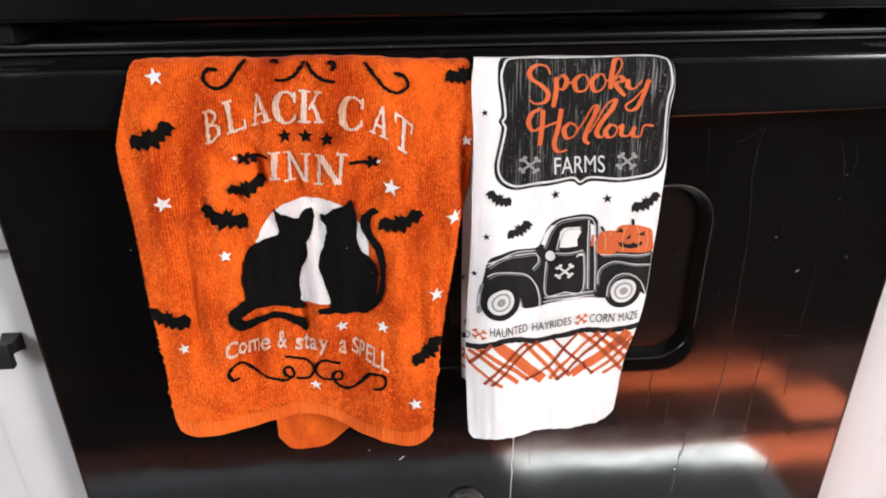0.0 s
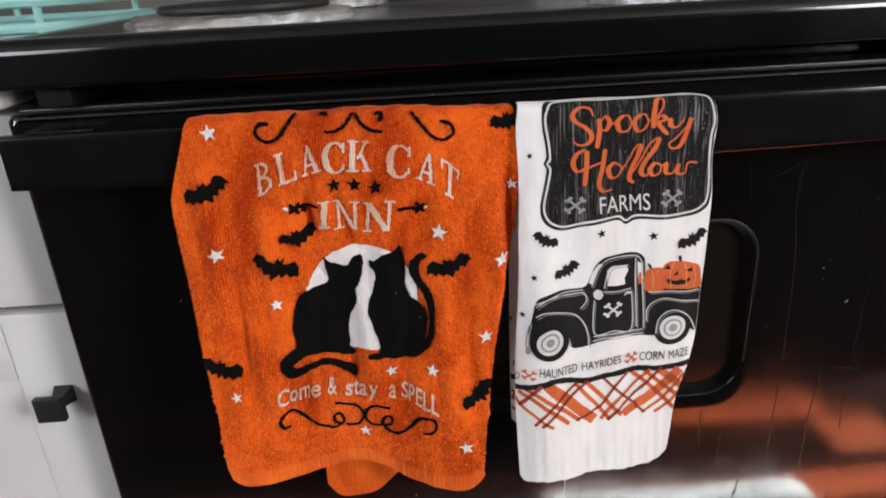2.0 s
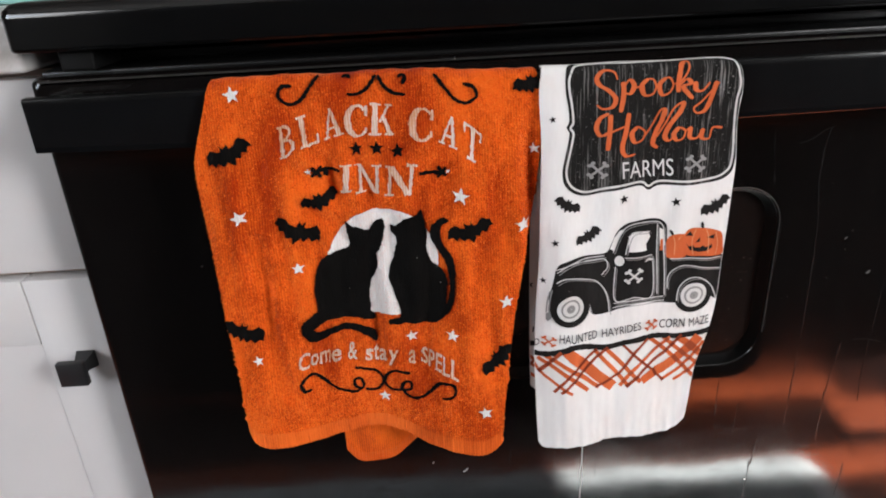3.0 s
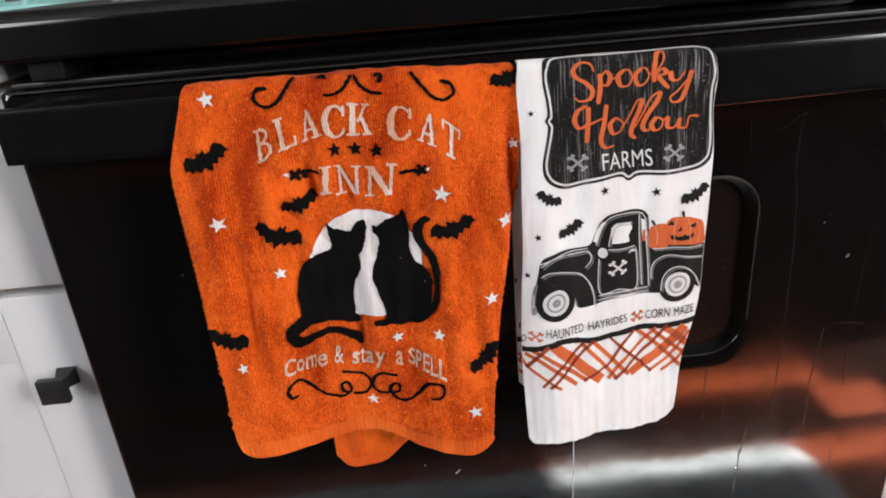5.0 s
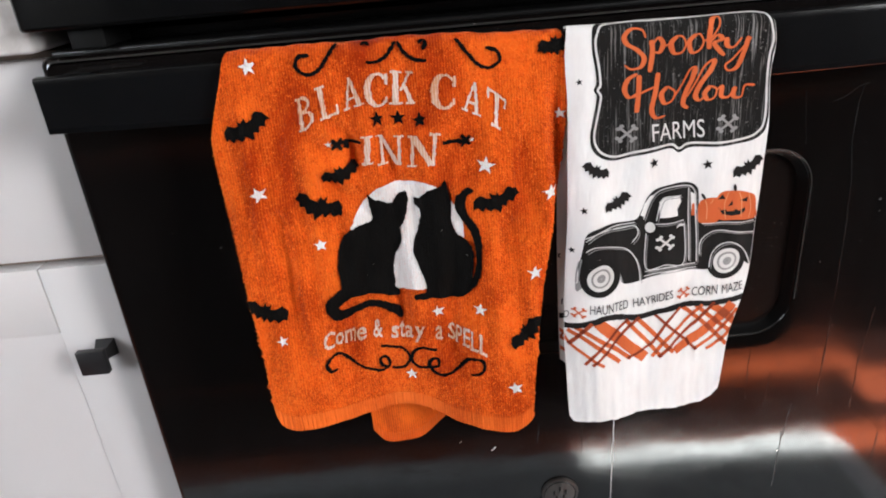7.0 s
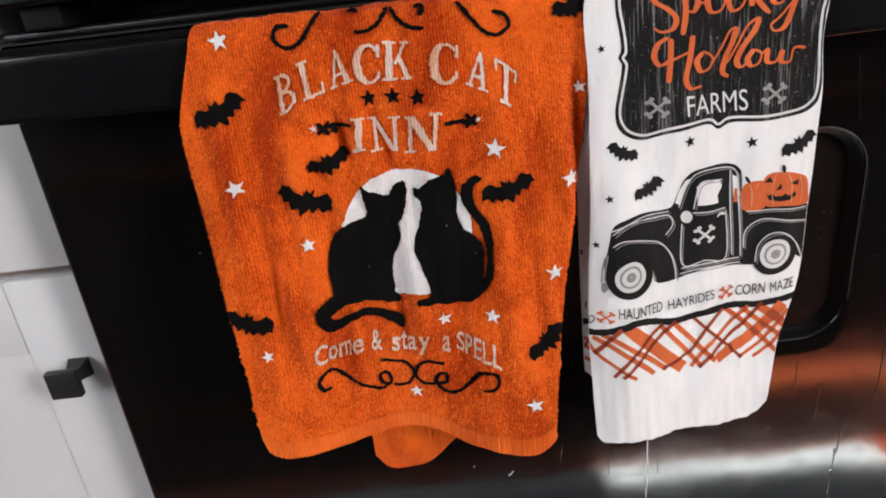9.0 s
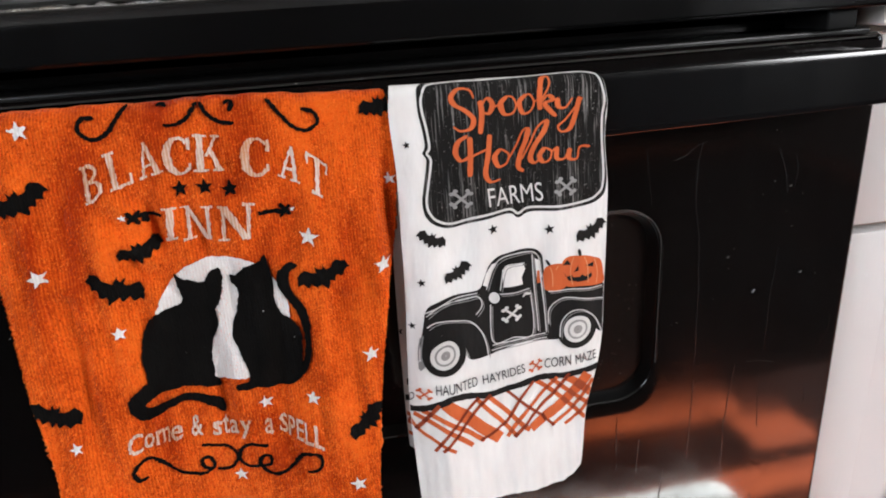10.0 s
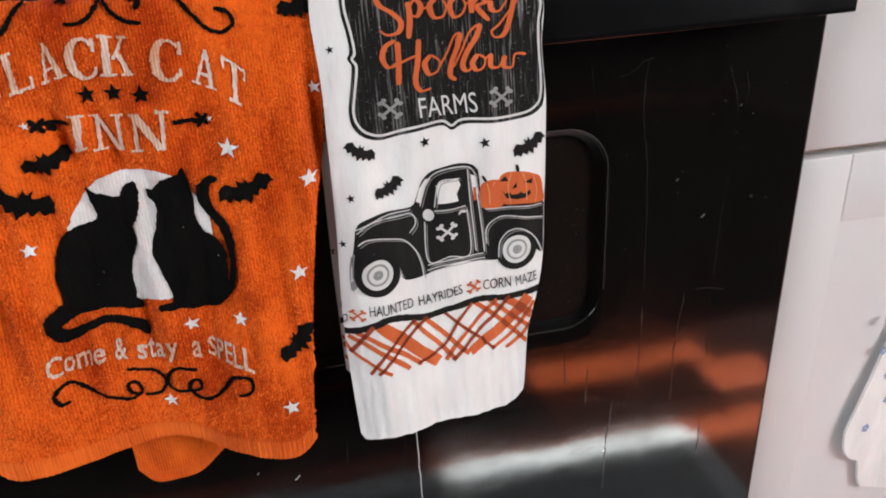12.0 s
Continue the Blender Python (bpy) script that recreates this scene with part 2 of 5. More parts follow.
def loft(loops, close=True, cap=False):
    """Quads between successive closed loops of points."""
    bm = bmesh.new()
    rows = [[bm.verts.new(p) for p in loop] for loop in loops]
    for a, b in zip(rows, rows[1:]):
        n = len(a)
        for i in range(n if close else n - 1):
            bm.faces.new((a[i], a[(i + 1) % n], b[(i + 1) % n], b[i]))
    if cap:
        bm.faces.new(rows[0])
        bm.faces.new(rows[-1])
    return bm


def tube(points, r, n=8, closed=False):
    loops = []
    pts = [Vector(p) for p in points]
    m = len(pts)
    up = None
    for i, p in enumerate(pts):
        a = pts[(i - 1) % m] if closed or i else p
        b = pts[(i + 1) % m] if closed or i < m - 1 else p
        t = (b - a).normalized()
        up = (up or t.orthogonal())
        up = (up - t * up.dot(t)).normalized()
        s = t.cross(up)
        loops.append([p + r * (math.cos(2 * math.pi * j / n) * up + math.sin(2 * math.pi * j / n) * s) for j in range(n)])
    if closed:
        loops.append(loops[0])
    bm = loft(loops)
    if closed:
        bmesh.ops.remove_doubles(bm, verts=bm.verts, dist=1e-7)
    return bm


def disc(cx, cy, cz, r, h, n=40, axis="Z", bevel=0.0):
    bm = bmesh.new()
    bmesh.ops.create_cone(bm, cap_ends=True, segments=n, radius1=r, radius2=r, depth=h)
    if bevel:
        bmesh.ops.bevel(bm, geom=[e for e in bm.edges if len(e.link_faces) == 2 and any(len(f.verts) > 4 for f in e.link_faces)], offset=bevel, segments=2, profile=0.5, affect="EDGES")
    m = Matrix.Translation((cx, cy, cz)) @ (Matrix.Rotation(radians(90), 4, "X") if axis == "Y" else Matrix.Identity(4))
    bmesh.ops.transform(bm, matrix=m, verts=bm.verts)
    return bm


# ---- the room ----
LX, RX, BY, FY, TOP = -2.2, 2.4, -3.2, 0.66, 2.5
tagged(part("floor", box(LX, RX, BY, FY, -0.05, -0.012), M["dark_wall"]), "subfloor under orange wooden planks", "floor", kind="structure")
tagged(part("ceiling", box(LX, RX, BY, FY, TOP, TOP + 0.06), M["ceiling"]), "plain white kitchen ceiling", "ceiling", kind="structure")
tagged(part("wall_north", box(LX, RX, FY, FY + 0.1, 0, TOP), M["wall"]), "plain brown kitchen wall behind the range", "wall", kind="structure")


def wall_with_holes(name, axis, at, thick, a0, a1, holes, paint="wall"):
    """A wall with thickness, built of blocks round its openings (a0, a1, z0, z1)."""
    bm = bmesh.new()
    cuts = sorted({a0, a1, *(h[0] for h in holes), *(h[1] for h in holes)})
    for p, q in zip(cuts, cuts[1:]):
        spans = sorted((h[2], h[3]) for h in holes if h[0] <= p and h[1] >= q)
        z = 0.0
        for lo, hi in spans + [(TOP, TOP)]:
            if lo - z > 1e-4:
                if axis == "y":
                    box(p, q, at, at + thick, z, lo, bm=bm)
                else:
                    box(at, at + thick, p, q, z, lo, bm=bm)
            z = hi
    return tagged(part(name, bm, M[paint], smooth=False), ("plain dark" if paint != "wall" else "plain brown") + " unseen kitchen wall with openings added to let light in", "wall", kind="structure")


# Unseen wall, made near-black so that the range mirrors a dark room.
tagged(part("wall_south", box(LX, RX, BY - 0.1, BY, 0, TOP), M["dark_wall"]), "plain unseen wall, dark to keep reflections dark", "wall", kind="structure")
# Three narrow slits added to lay strips of sun on the floor.
wall_with_holes("wall_east", "x", RX, 0.1, BY, FY, [(-2.5, -1.2, 1.07, 2.17), (-0.756, -0.672, 1.215, 1.68), (-0.660, -0.556, 1.14, 1.33), (-0.502, -0.434, 1.15, 1.80)])
wall_with_holes("wall_west", "x", LX - 0.1, 0.1, BY, FY, [(-2.4, -1.1, 1.07, 2.17)])


def window(name, axis, at, a0, a1, z0, z1, label):
    """A white framed window in an opening of the wall: frame bars, sill and a pane."""
    win = thing(name, label, "window", kind="structure")

    def bar(n, p, q, lo, hi, d=0.03):
        b = box(p, q, at - d, at + d, lo, hi, 0.003) if axis == "y" else box(at - d, at + d, p, q, lo, hi, 0.003)
        return part(n, b, M["white_paint"], win)

    f = 0.035
    bar("window_frame", a0, a0 + f, z0, z1)
    bar("window_frame", a1 - f, a1, z0, z1)
    bar("window_frame", a0 + f, a1 - f, z1 - f, z1)
    bar("window_sill", a0 + f, a1 - f, z0, z0 + f, 0.045)
    # Panel added to stop the sun here; the east lamp stands before it.
    if name == "window_1":
        part("roller_blind", box(at - 0.012, at - 0.010, a0 + f + 0.004, a1 - f - 0.004, z0 + f, z1 - f), M["white_paint"], win, "pale panel added to block the sun")
    g = box(a0 + f, a1 - f, at - 0.003, at + 0.003, z0 + f, z1 - f) if axis == "y" else box(at - 0.003, at + 0.003, a0 + f, a1 - f, z0 + f, z1 - f)
    pane = part("pane", g, M["glass"], win)
    pane.visible_shadow = False
    return win


window("window_1", "x", RX + 0.06, -2.5, -1.2, 1.07, 2.17, "white-framed window out of view, closed by an added panel")
# Unseen window added to go with the west fill lamp.
window("window_2", "x", LX - 0.06, -2.4, -1.1, 1.07, 2.17, "white-framed window added out of view beside the fill lamp")

# added dark sheets and grey mat on the floor
def rug(name, cx, cy, w, d, label):
    """A thin dark sheet with a slightly uneven pile, added to darken reflections."""
    bm = bmesh.new()
    bmesh.ops.create_grid(bm, x_segments=60, y_segments=30, size=0.5)
    for v in bm.verts:
        v.co = Vector((cx + v.co.x * w, cy + v.co.y * d, 0.008 + 0.0015 * noise.noise(v.co * 30)))
    bmesh.ops.solidify(bm, geom=bm.faces[:], thickness=0.006)
    return tagged(part(name, bm, M["rug"]), label, "rug")


rug("rug", 0.1, -1.86, 4.4, 2.1, "large unseen dark sheet that keeps reflections dark")
# Dark strip laid where a shadow falls on the floor.
rug("runner_rug", -0.36, -0.672, 1.46, 0.225, "narrow dark strip standing for a shadow on the floor")


def mat_loops(rows):
    return [[(x - 0.06, y, z) for x, y in ring_pts(0.68 - i, -0.49 + i, -0.06 - i, max(0.01, 0.05 - i * 0.5))] for i, z in rows]


mat = tagged(part("floor_mat", loft(mat_loops(((0.0, 0.001), (0.056, 0.001), (0.056, 0.0155), (0.060, 0.0162))), cap=True), M["mat"]), "grey cushioned standing mat on the wooden floor", "mat")
part("border", loft(mat_loops(((0.0, 0.0012), (0.002, 0.006), (0.024, 0.0150), (0.0555, 0.0156)))), M["mat_edge"], mat, "pale sloping border of the mat")

# ---- base cabinets and counters ----
CF = 0.035


def shaker_front(name, x0, x1, z0, z1, parent, joints=True):
    """A cabinet door with stiles, rails and a recessed panel."""
    w, t = 0.066, 0.019
    door = part(name, box(x0 + w, x1 - w, CF + 0.0022, CF + t, z0 + w, z1 - w), M["white_paint"], parent)
    for a, b in ((x0, x0 + w), (x1 - w, x1)):
        part("stile", box(a, b, CF, CF + t, z0, z1, 0.0016), M["white_paint"], door)
    for a, b in ((z0, z0 + w), (z1 - w, z1)):
        part("rail", box(x0 + w + 0.0011, x1 - w - 0.0011, CF + 0.0004, CF + t, a, b, 0.0016), M["white_paint"], door)
    return door


def cabinet(name, x0, x1, label):
    cab = thing(name, label, "cabinet")
    part("body", box(x0, x1, CF + 0.02, 0.63, 0.10, 0.858), M["cabinet_inside"], cab)
    part("toe_kick", box(x0, x1, CF + 0.09, 0.60, 0.0, 0.098), M["dark_wall"], cab)
    part("drawer_front", box(x0 + 0.003, x1 - 0.003, CF, CF + 0.019, 0.6875, 0.8535, 0.0022), M["white_paint"], cab)
    shaker_front("cabinet_door", x0 + 0.003, x1 - 0.003, 0.115, 0.6795, cab)
    return cab


def square_knob(parent, x, z):
    knob = part("knob", box(x - 0.0125, x + 0.0125, 0.0085, 0.0155, z - 0.0122, z + 0.0122, 0.0012), M["black_metal"], parent, "square matt black knob")
    part("stem", loft([[(x + 0.004 + sx * h, y, z + 0.002 + sz * h) for sx, sz in ((-1, -1), (1, -1), (1, 1), (-1, 1))] for y, h in ((0.0154, 0.005), (0.022, 0.0055), (CF - 0.001, 0.0085))]), M["black_metal"], knob)
    return knob


cab_w = cabinet("base_cabinet", -0.86, -0.386, "white shaker base cabinet with black square knob")
square_knob([c for c in cab_w.children if c.name.startswith("cabinet_door")][0], -0.4205, 0.5955)
cab_e = cabinet("base_cabinet", 0.386, 0.86, "white shaker base cabinet with a towel hung on it")


def counter(x0, x1):
    bm = box(x0, x1, 0.012, 0.65, 0.8605, 0.8985, 0.004, 3)
    return tagged(part("countertop", bm, M["counter"]), "pale mottled stone worktop beside the range", "countertop")


counter(-0.90, -0.3835)
counter(0.3835, 0.90)

# ---- the range ----
rng = thing("kitchen_range", "black enamelled electric kitchen range with coil burners", "range")
part("body", box(-0.376, 0.376, 0.052, 0.63, 0.02, 0.868), M["enamel_top"], rng, smooth=False)
for sx in (-1, 1):
    a, b = sorted((sx * 0.352, sx * 0.327))
    part("corner_post", box(a, b, 0.002, 0.0515, 0.8615, 0.8764, 0.002, 3), M["post"], rng)
part("drawer", box(-0.376, 0.376, 0.006, 0.05, 0.03, 0.165, 0.006, 3), M["enamel"], rng)


def cooktop():
    """A pressed steel top: rounded front lip, raised rim and a lower deck, swept round the edge."""
    prof = [(0.012, 0.8765), (0.0022, 0.8765), (0.0008, 0.8770), (0.0, 0.8785), (0.0, 0.8800), (0.0, 0.9000), (0.0, 0.9015), (0.0012, 0.9055), (0.005, 0.9092), (0.010, 0.9105), (0.022, 0.9105), (0.027, 0.9092), (0.034, 0.9035), (0.040, 0.9025)]
    loops = []
    for inset, z in prof:
        r = max(0.004, 0.009 - inset * 0.15)
        pts = ring_pts(0.3820 - inset, -0.008 + inset, 0.64 - inset, r, 5)
        loops.append([(x, y, z) for x, y in pts])
    bm = loft(loops)
    n = len(loops[-1])
    bm.verts.ensure_lookup_table()
    bm.faces.new(bm.verts[-n:])
    return bm


top = part("cooktop", cooktop(), M["enamel_top"], rng)


def burner(cx, cy, r):
    """A foil lined drip pan with a spiral coil over it."""
    bm = bmesh.new()
    rows, n = [], 96
    prof = [(r + 0.020, 0.9035), (r + 0.020, 0.9075), (r + 0.014, 0.9125), (r + 0.004, 0.914), (r - 0.006, 0.909), (r * 0.75, 0.900), (r * 0.4, 0.897), (0.02, 0.896)]
    for i, (rad, z) in enumerate(prof):
        row = []
        for j in range(n):
            a = 2 * math.pi * j / n
            k = noise.noise(Vector((math.cos(a) * 14 + cx * 50, math.sin(a) * 14, i * 1.7)))
            k2 = noise.noise(Vector((math.cos(a) * 45, math.sin(a) * 45 + cx * 9, i * 3.1)))
            row.append(bm.verts.new((cx + (rad + 0.004 * k) * math.cos(a), cy + (rad + 0.004 * k) * math.sin(a), z + (0.0022 * k + 0.0016 * k2 if 0 < i < 6 else 0))))
        rows.append(row)
    for a, b in zip(rows, rows[1:]):
        for j in range(n):
            bm.faces.new((a[j], a[(j + 1) % n], b[(j + 1) % n], b[j]))
    bm.faces.new(rows[-1])
    pan = part("drip_pan", bm, M["foil"], rng, "drip pan wrapped in crumpled foil")
    turns = 4 if r > 0.085 else 3
    pts = []
    for i in range(turns * 40 + 1):
        a = 2 * math.pi * i / 40
        rad = 0.022 + (r - 0.030) * i / (turns * 40)
        pts.append((cx + rad * math.cos(a), cy + rad * math.sin(a), 0.9185))
    part("coil", tube(pts, 0.0042, 8), M["coil"], pan, "dark spiral heating coil")


for cx, cy, r in ((-0.236, 0.190, 0.088), (0.195, 0.185, 0.075), (-0.195, 0.470, 0.072), (0.195, 0.455, 0.085)):
    burner(cx, cy, r)

# oven door: a slab with a bevelled window opening
DW, DZ0, DZ1 = 0.378, 0.172, 0.858


def door_slab():
    """Front face with a rounded opening, rolled outer edges and the opening's inner wall."""
    wz0, wz1, n = 0.5675, 0.7400, 8
    hole = ring_pts(0.2025, wz0, wz1, 0.034, n)
    out = ring_pts(DW, DZ0, DZ1, 0.006, n)
    loops = [[(x, 0.045, z) for x, z in out]]
    for d, y in ((0.0, 0.006), (0.0008, 0.003), (0.0022, 0.001), (0.005, 0.0)):
        loops.append([(x, y, z) for x, z in ring_pts(DW - d, DZ0 + d, DZ1 - d, 0.006, n)])
    for f in (0.03, 0.5, 0.965):
        loops.append([(o[0] * (1 - f) + h[0] * f, 0.0, o[1] * (1 - f) + h[1] * f) for o, h in zip(out, hole)])
    for d, y in ((0.0, 0.0), (0.0008, 0.0003), (0.0016, 0.0014)):
        loops.append([(x, y, z) for x, z in ring_pts(0.2025 - d, wz0 + d, wz1 - d, 0.034 - d, n)])
    return loft(loops)


door = part("oven_door", door_slab(), M["enamel"], rng, "glossy black oven door with drip marks and dust")
part("window_trim", loft([[(x, y, z) for x, z in ring_pts(0.2025 - d, 0.5675 + d, 0.74 - d, 0.034 - d)] for d, y in ((0.0015, 0.0013), (0.0026, 0.0035), (0.0045, 0.0085), (0.0065, 0.0110))]), M["gasket"], door, "black bevelled trim round the oven window")
pane = loft([[(x, y, z) for x, z in ring_pts(0.1965, 0.5735, 0.734, 0.028)] for y in (0.0128, 0.0104)], cap=True)
part("window_pane", pane, M["glass_black"], door, "dark oven window glass", smooth=False)
badge = part("badge", disc(-0.0055, -0.0012, 0.402, 0.0185, 0.004, 48, "Y", 0.001), M["badge"], door, "round dull metal emblem")
part("emblem_rim", tube([(-0.0055 + 0.0155 * math.cos(a / 24 * math.pi), -0.0034, 0.402 + 0.0155 * math.sin(a / 24 * math.pi)) for a in range(48)], 0.0007, 6, True), M["gasket"], badge)
for i in range(5):
    a = radians(72 * i + 20)
    part("emblem_mark", box(-0.0055 + 0.006 * math.cos(a) - 0.0012, -0.0055 + 0.006 * math.cos(a) + 0.0012, -0.0040, -0.003, 0.402 + 0.006 * math.sin(a) - 0.003, 0.402 + 0.006 * math.sin(a) + 0.003, 0.0004), M["gasket"], badge)


def handle_bar():
    """A deep plate with rolled edges, swept along the door, whose ends turn back to it."""
    sec = [(-0.0265, 0.8135), (-0.0300, 0.8120), (-0.0388, 0.8120), (-0.0398, 0.8124), (-0.0402, 0.8134), (-0.0402, 0.8170), (-0.0402, 0.8452), (-0.0402, 0.8476), (-0.0397, 0.8493), (-0.0382, 0.8502), (-0.0320, 0.8504), (-0.0285, 0.8490), (-0.0265, 0.8462)]
    loops = []
    for i in range(25):
        x = -0.3640 + 0.728 * i / 24
        sag = 1 - (x / 0.364) ** 2
        loops.append([(x, y - 0.0012 * sag, z - 0.0042 * sag * (z < 0.82)) for y, z in sec])
    for lp, k in ((0, 1), (-1, -1)):
        loops[lp] = [(x + k * 0.0006, y, z) for x, y, z in loops[lp]]
    return loft(loops, cap=True)


handle = part("handle", handle_bar(), M["handle"], door, "full-width black plastic oven handle")
for sx in (-1, 1):
    a, b = sorted((sx * 0.3640, sx * 0.338))
    part("bracket", box(a, b, -0.0270, 0.001, 0.818, 0.8465, 0.003, 3), M["gasket"], handle)
    chip = bmesh.new()
    bmesh.ops.create_grid(chip, x_segments=40, y_segments=8, size=0.5)
    for v in chip.verts:
        x, y = v.co.x * 0.05, v.co.y * 0.018
        k = noise.noise(Vector((x * 420, y * 900, sx)))
        v.co = Vector((sx * 0.336 + x, -0.017 + y, 0.8466 + max(-0.0010, 0.0011 * k)))
    part("worn_edge", chip, M["chip"], handle, "scuffed and melted grey plastic")
part("door_cap", box(-0.372, 0.372, 0.010, 0.040, 0.8570, 0.8612, 0.0018, 3), M["gasket"], door)


def streak(pts, w, seed):
    """A dried drip: a thin dull uneven run down the door, broken here and there."""
    bm = bmesh.new()
    prev = None
    n = 10 * (len(pts) - 1)
    for i in range(n + 1):
        k = min(i // 10, len(pts) - 2)
        f = i / 10 - k
        x, z = (pts[k][j] * (1 - f) + pts[k + 1][j] * f for j in (0, 1))
        x += 0.0007 * noise.noise(Vector((seed, z * 40, 0))) + 0.0003 * noise.noise(Vector((seed, z * 160, 5)))
        s = noise.noise(Vector((seed, z * 70, 3)))
        h = w * (0.42 + 0.5 * s + 0.25 * noise.noise(Vector((seed, z * 300, 8))))
        if h < 0.14 * w:
            prev = None
            continue
        row = [bm.verts.new((x - h, -0.0003, z)), bm.verts.new((x, -0.0003 - h * 0.12, z)), bm.verts.new((x + h, -0.0003, z))]
        if prev:
            bm.faces.new((prev[0], prev[1], row[1], row[0]))
            bm.faces.new((prev[1], prev[2], row[2], row[1]))
        prev = row
    return bm


DRIPS = [
    ([(0.2326, 0.7865), (0.2299, 0.7726), (0.2303, 0.7435), (0.235, 0.7077), (0.2378, 0.6724), (0.2382, 0.6396), (0.2401, 0.563), (0.2394, 0.494)], 1.0),
    ([(0.187, 0.7858), (0.1898, 0.7669), (0.193, 0.7425)], 0.45),
    ([(0.2048, 0.7077), (0.205, 0.6795), (0.2031, 0.6385), (0.2046, 0.6044)], 0.9),
    ([(0.3077, 0.6913), (0.3052, 0.6547), (0.3048, 0.624), (0.3044, 0.5921), (0.304, 0.5488), (0.3071, 0.517)], 0.6),
    ([(0.2786, 0.5848), (0.2749, 0.5504), (0.2739, 0.523), (0.275, 0.4724)], 0.9),
    ([(0.1706, 0.5518), (0.1704, 0.5248), (0.1713, 0.4966)], 0.8),
    ([(0.1923, 0.5241), (0.1903, 0.4893)], 0.6),
    ([(0.2169, 0.4858), (0.2153, 0.4697), (0.2135, 0.4477)], 1.3),
    ([(0.2118, 0.4529), (0.2117, 0.4223), (0.211, 0.3825)], 1.3),
    ([(0.3087, 0.441), (0.3083, 0.4216), (0.3063, 0.4001)], 1.2),
    ([(0.273, 0.5331), (0.2738, 0.5053), (0.2737, 0.4766)], 0.8),
    ([(0.3659, 0.6232), (0.366, 0.6088), (0.3595, 0.5928)], 0.4),
    ([(0.3504, 0.5581), (0.352, 0.5337)], 0.4),
    ([(0.2985, 0.7759), (0.3052, 0.7583), (0.3094, 0.7392)], 0.7),
    ([(0.3131, 0.7698), (0.3165, 0.7572), (0.3147, 0.7399)], 0.7),
    ([(0.0599, 0.4891), (0.0584, 0.4719), (0.0582, 0.4471)], 0.5),
    ([(-0.0239, 0.4912), (-0.0264, 0.4671)], 0.7),
]
for i, (pts, w) in enumerate(DRIPS):
    part("drip_mark", streak(pts, w * 0.001, i * 3.7 + 0.5), M["drip"], door, "dried grey drip mark")
for pts in ([(0.2091, 0.7755), (0.2152, 0.7768), (0.2212, 0.78), (0.227, 0.7851), (0.2356, 0.7876)],
            [(0.2886, 0.5877), (0.3003, 0.5875), (0.3157, 0.5835)]):
    part("hair", tube([(x, -0.0006, z) for x, z in pts], 0.00010, 5), M["hair_glint"], door, "fine pale hair stuck to the door")
for x, z in [(0.2939, 0.7911), (0.323, 0.737), (0.3106, 0.7232), (0.2878, 0.7401), (0.2975, 0.7496), (0.3171, 0.71), (0.2669, 0.6964), (0.3447, 0.6646), (0.264, 0.6792), (0.2525, 0.6527), (0.2208, 0.636)]:
    part("crumb", disc(x, -0.0002, z, 0.00024, 0.0006, 7, "Y", 0.0002), M["w_light"], door, "tiny pale crumb")
# Highlight of the window's bevel, put in as a thin grey tube.
edge = [(x, -0.0001, z) for x, z in ring_pts(0.2030, 0.5670, 0.7405, 0.0345, 10) if z > 0.600] + [(sx * 0.2030, -0.0001, z) for sx in (-1, 1) for z in (0.68, 0.655, 0.63)]
edge.sort(key=lambda p: math.atan2(p[0], p[2] - 0.58))
part("worn_edge", tube(edge, 0.00035, 5), M["hair_glint"], door, "thin grey line standing for the bevel highlight")
M_LINT = M["w_light"]
for x, z, r in ((0.288, 0.656, 0.0014), (-0.069, 0.465, 0.0022), (0.262, 0.690, 0.0008), (0.33, 0.668, 0.0008), (0.311, 0.745, 0.0007), (-0.10, 0.477, 0.0009), (0.21, 0.43, 0.0008), (-0.28, 0.70, 0.0007)):
    part("lint", tube([(x - r, -0.0008, z - r * 0.8), (x - r * 0.2, -0.0012, z - r * 0.2), (x + r, -0.0008, z + r)], r * 0.22, 5), M_LINT, door, "pale speck of lint")

# ---- things on the counter ----
rack = thing("dish_rack", "turquoise plastic dish rack on the worktop", "dish rack")
for z, r in ((0.905, 0.006), (0.932, 0.007)):
    part("rail", tube([(x, y, z) for x, y in [(p[0] - 0.645, p[1] + 0.42) for p in ring_pts(0.20, -0.14, 0.14, 0.03, 6)]], r, 8, True), M["turquoise"], rack)
for dx in (-0.17, 0.0, 0.17):
    for dy in (-0.14, 0.14):
        part("rib", tube([(-0.645 + dx, 0.42 + dy, 0.8985), (-0.645 + dx, 0.42 + dy, 0.93)], 0.0045, 8), M["turquoise"], rack)
part("tray", box(-0.83, -0.46, 0.29, 0.55, 0.899, 0.9035, 0.002), M["turquoise"], rack)

ZC, RC, YC = 0.846, 0.0105, -0.0375
def curl(yf, w, rc=RC):
    """y, z of a cloth that hangs below the bar's top edge, bends over it and lies back on it."""
    if w <= ZC:
        return yf, w
    a = (w - ZC) / rc
    back = max(0.0, a - math.pi / 2) * rc
    a = min(a, math.pi / 2)
    return yf + rc * (1 - math.cos(a)) + back, ZC + rc * math.sin(a) - 0.15 * back
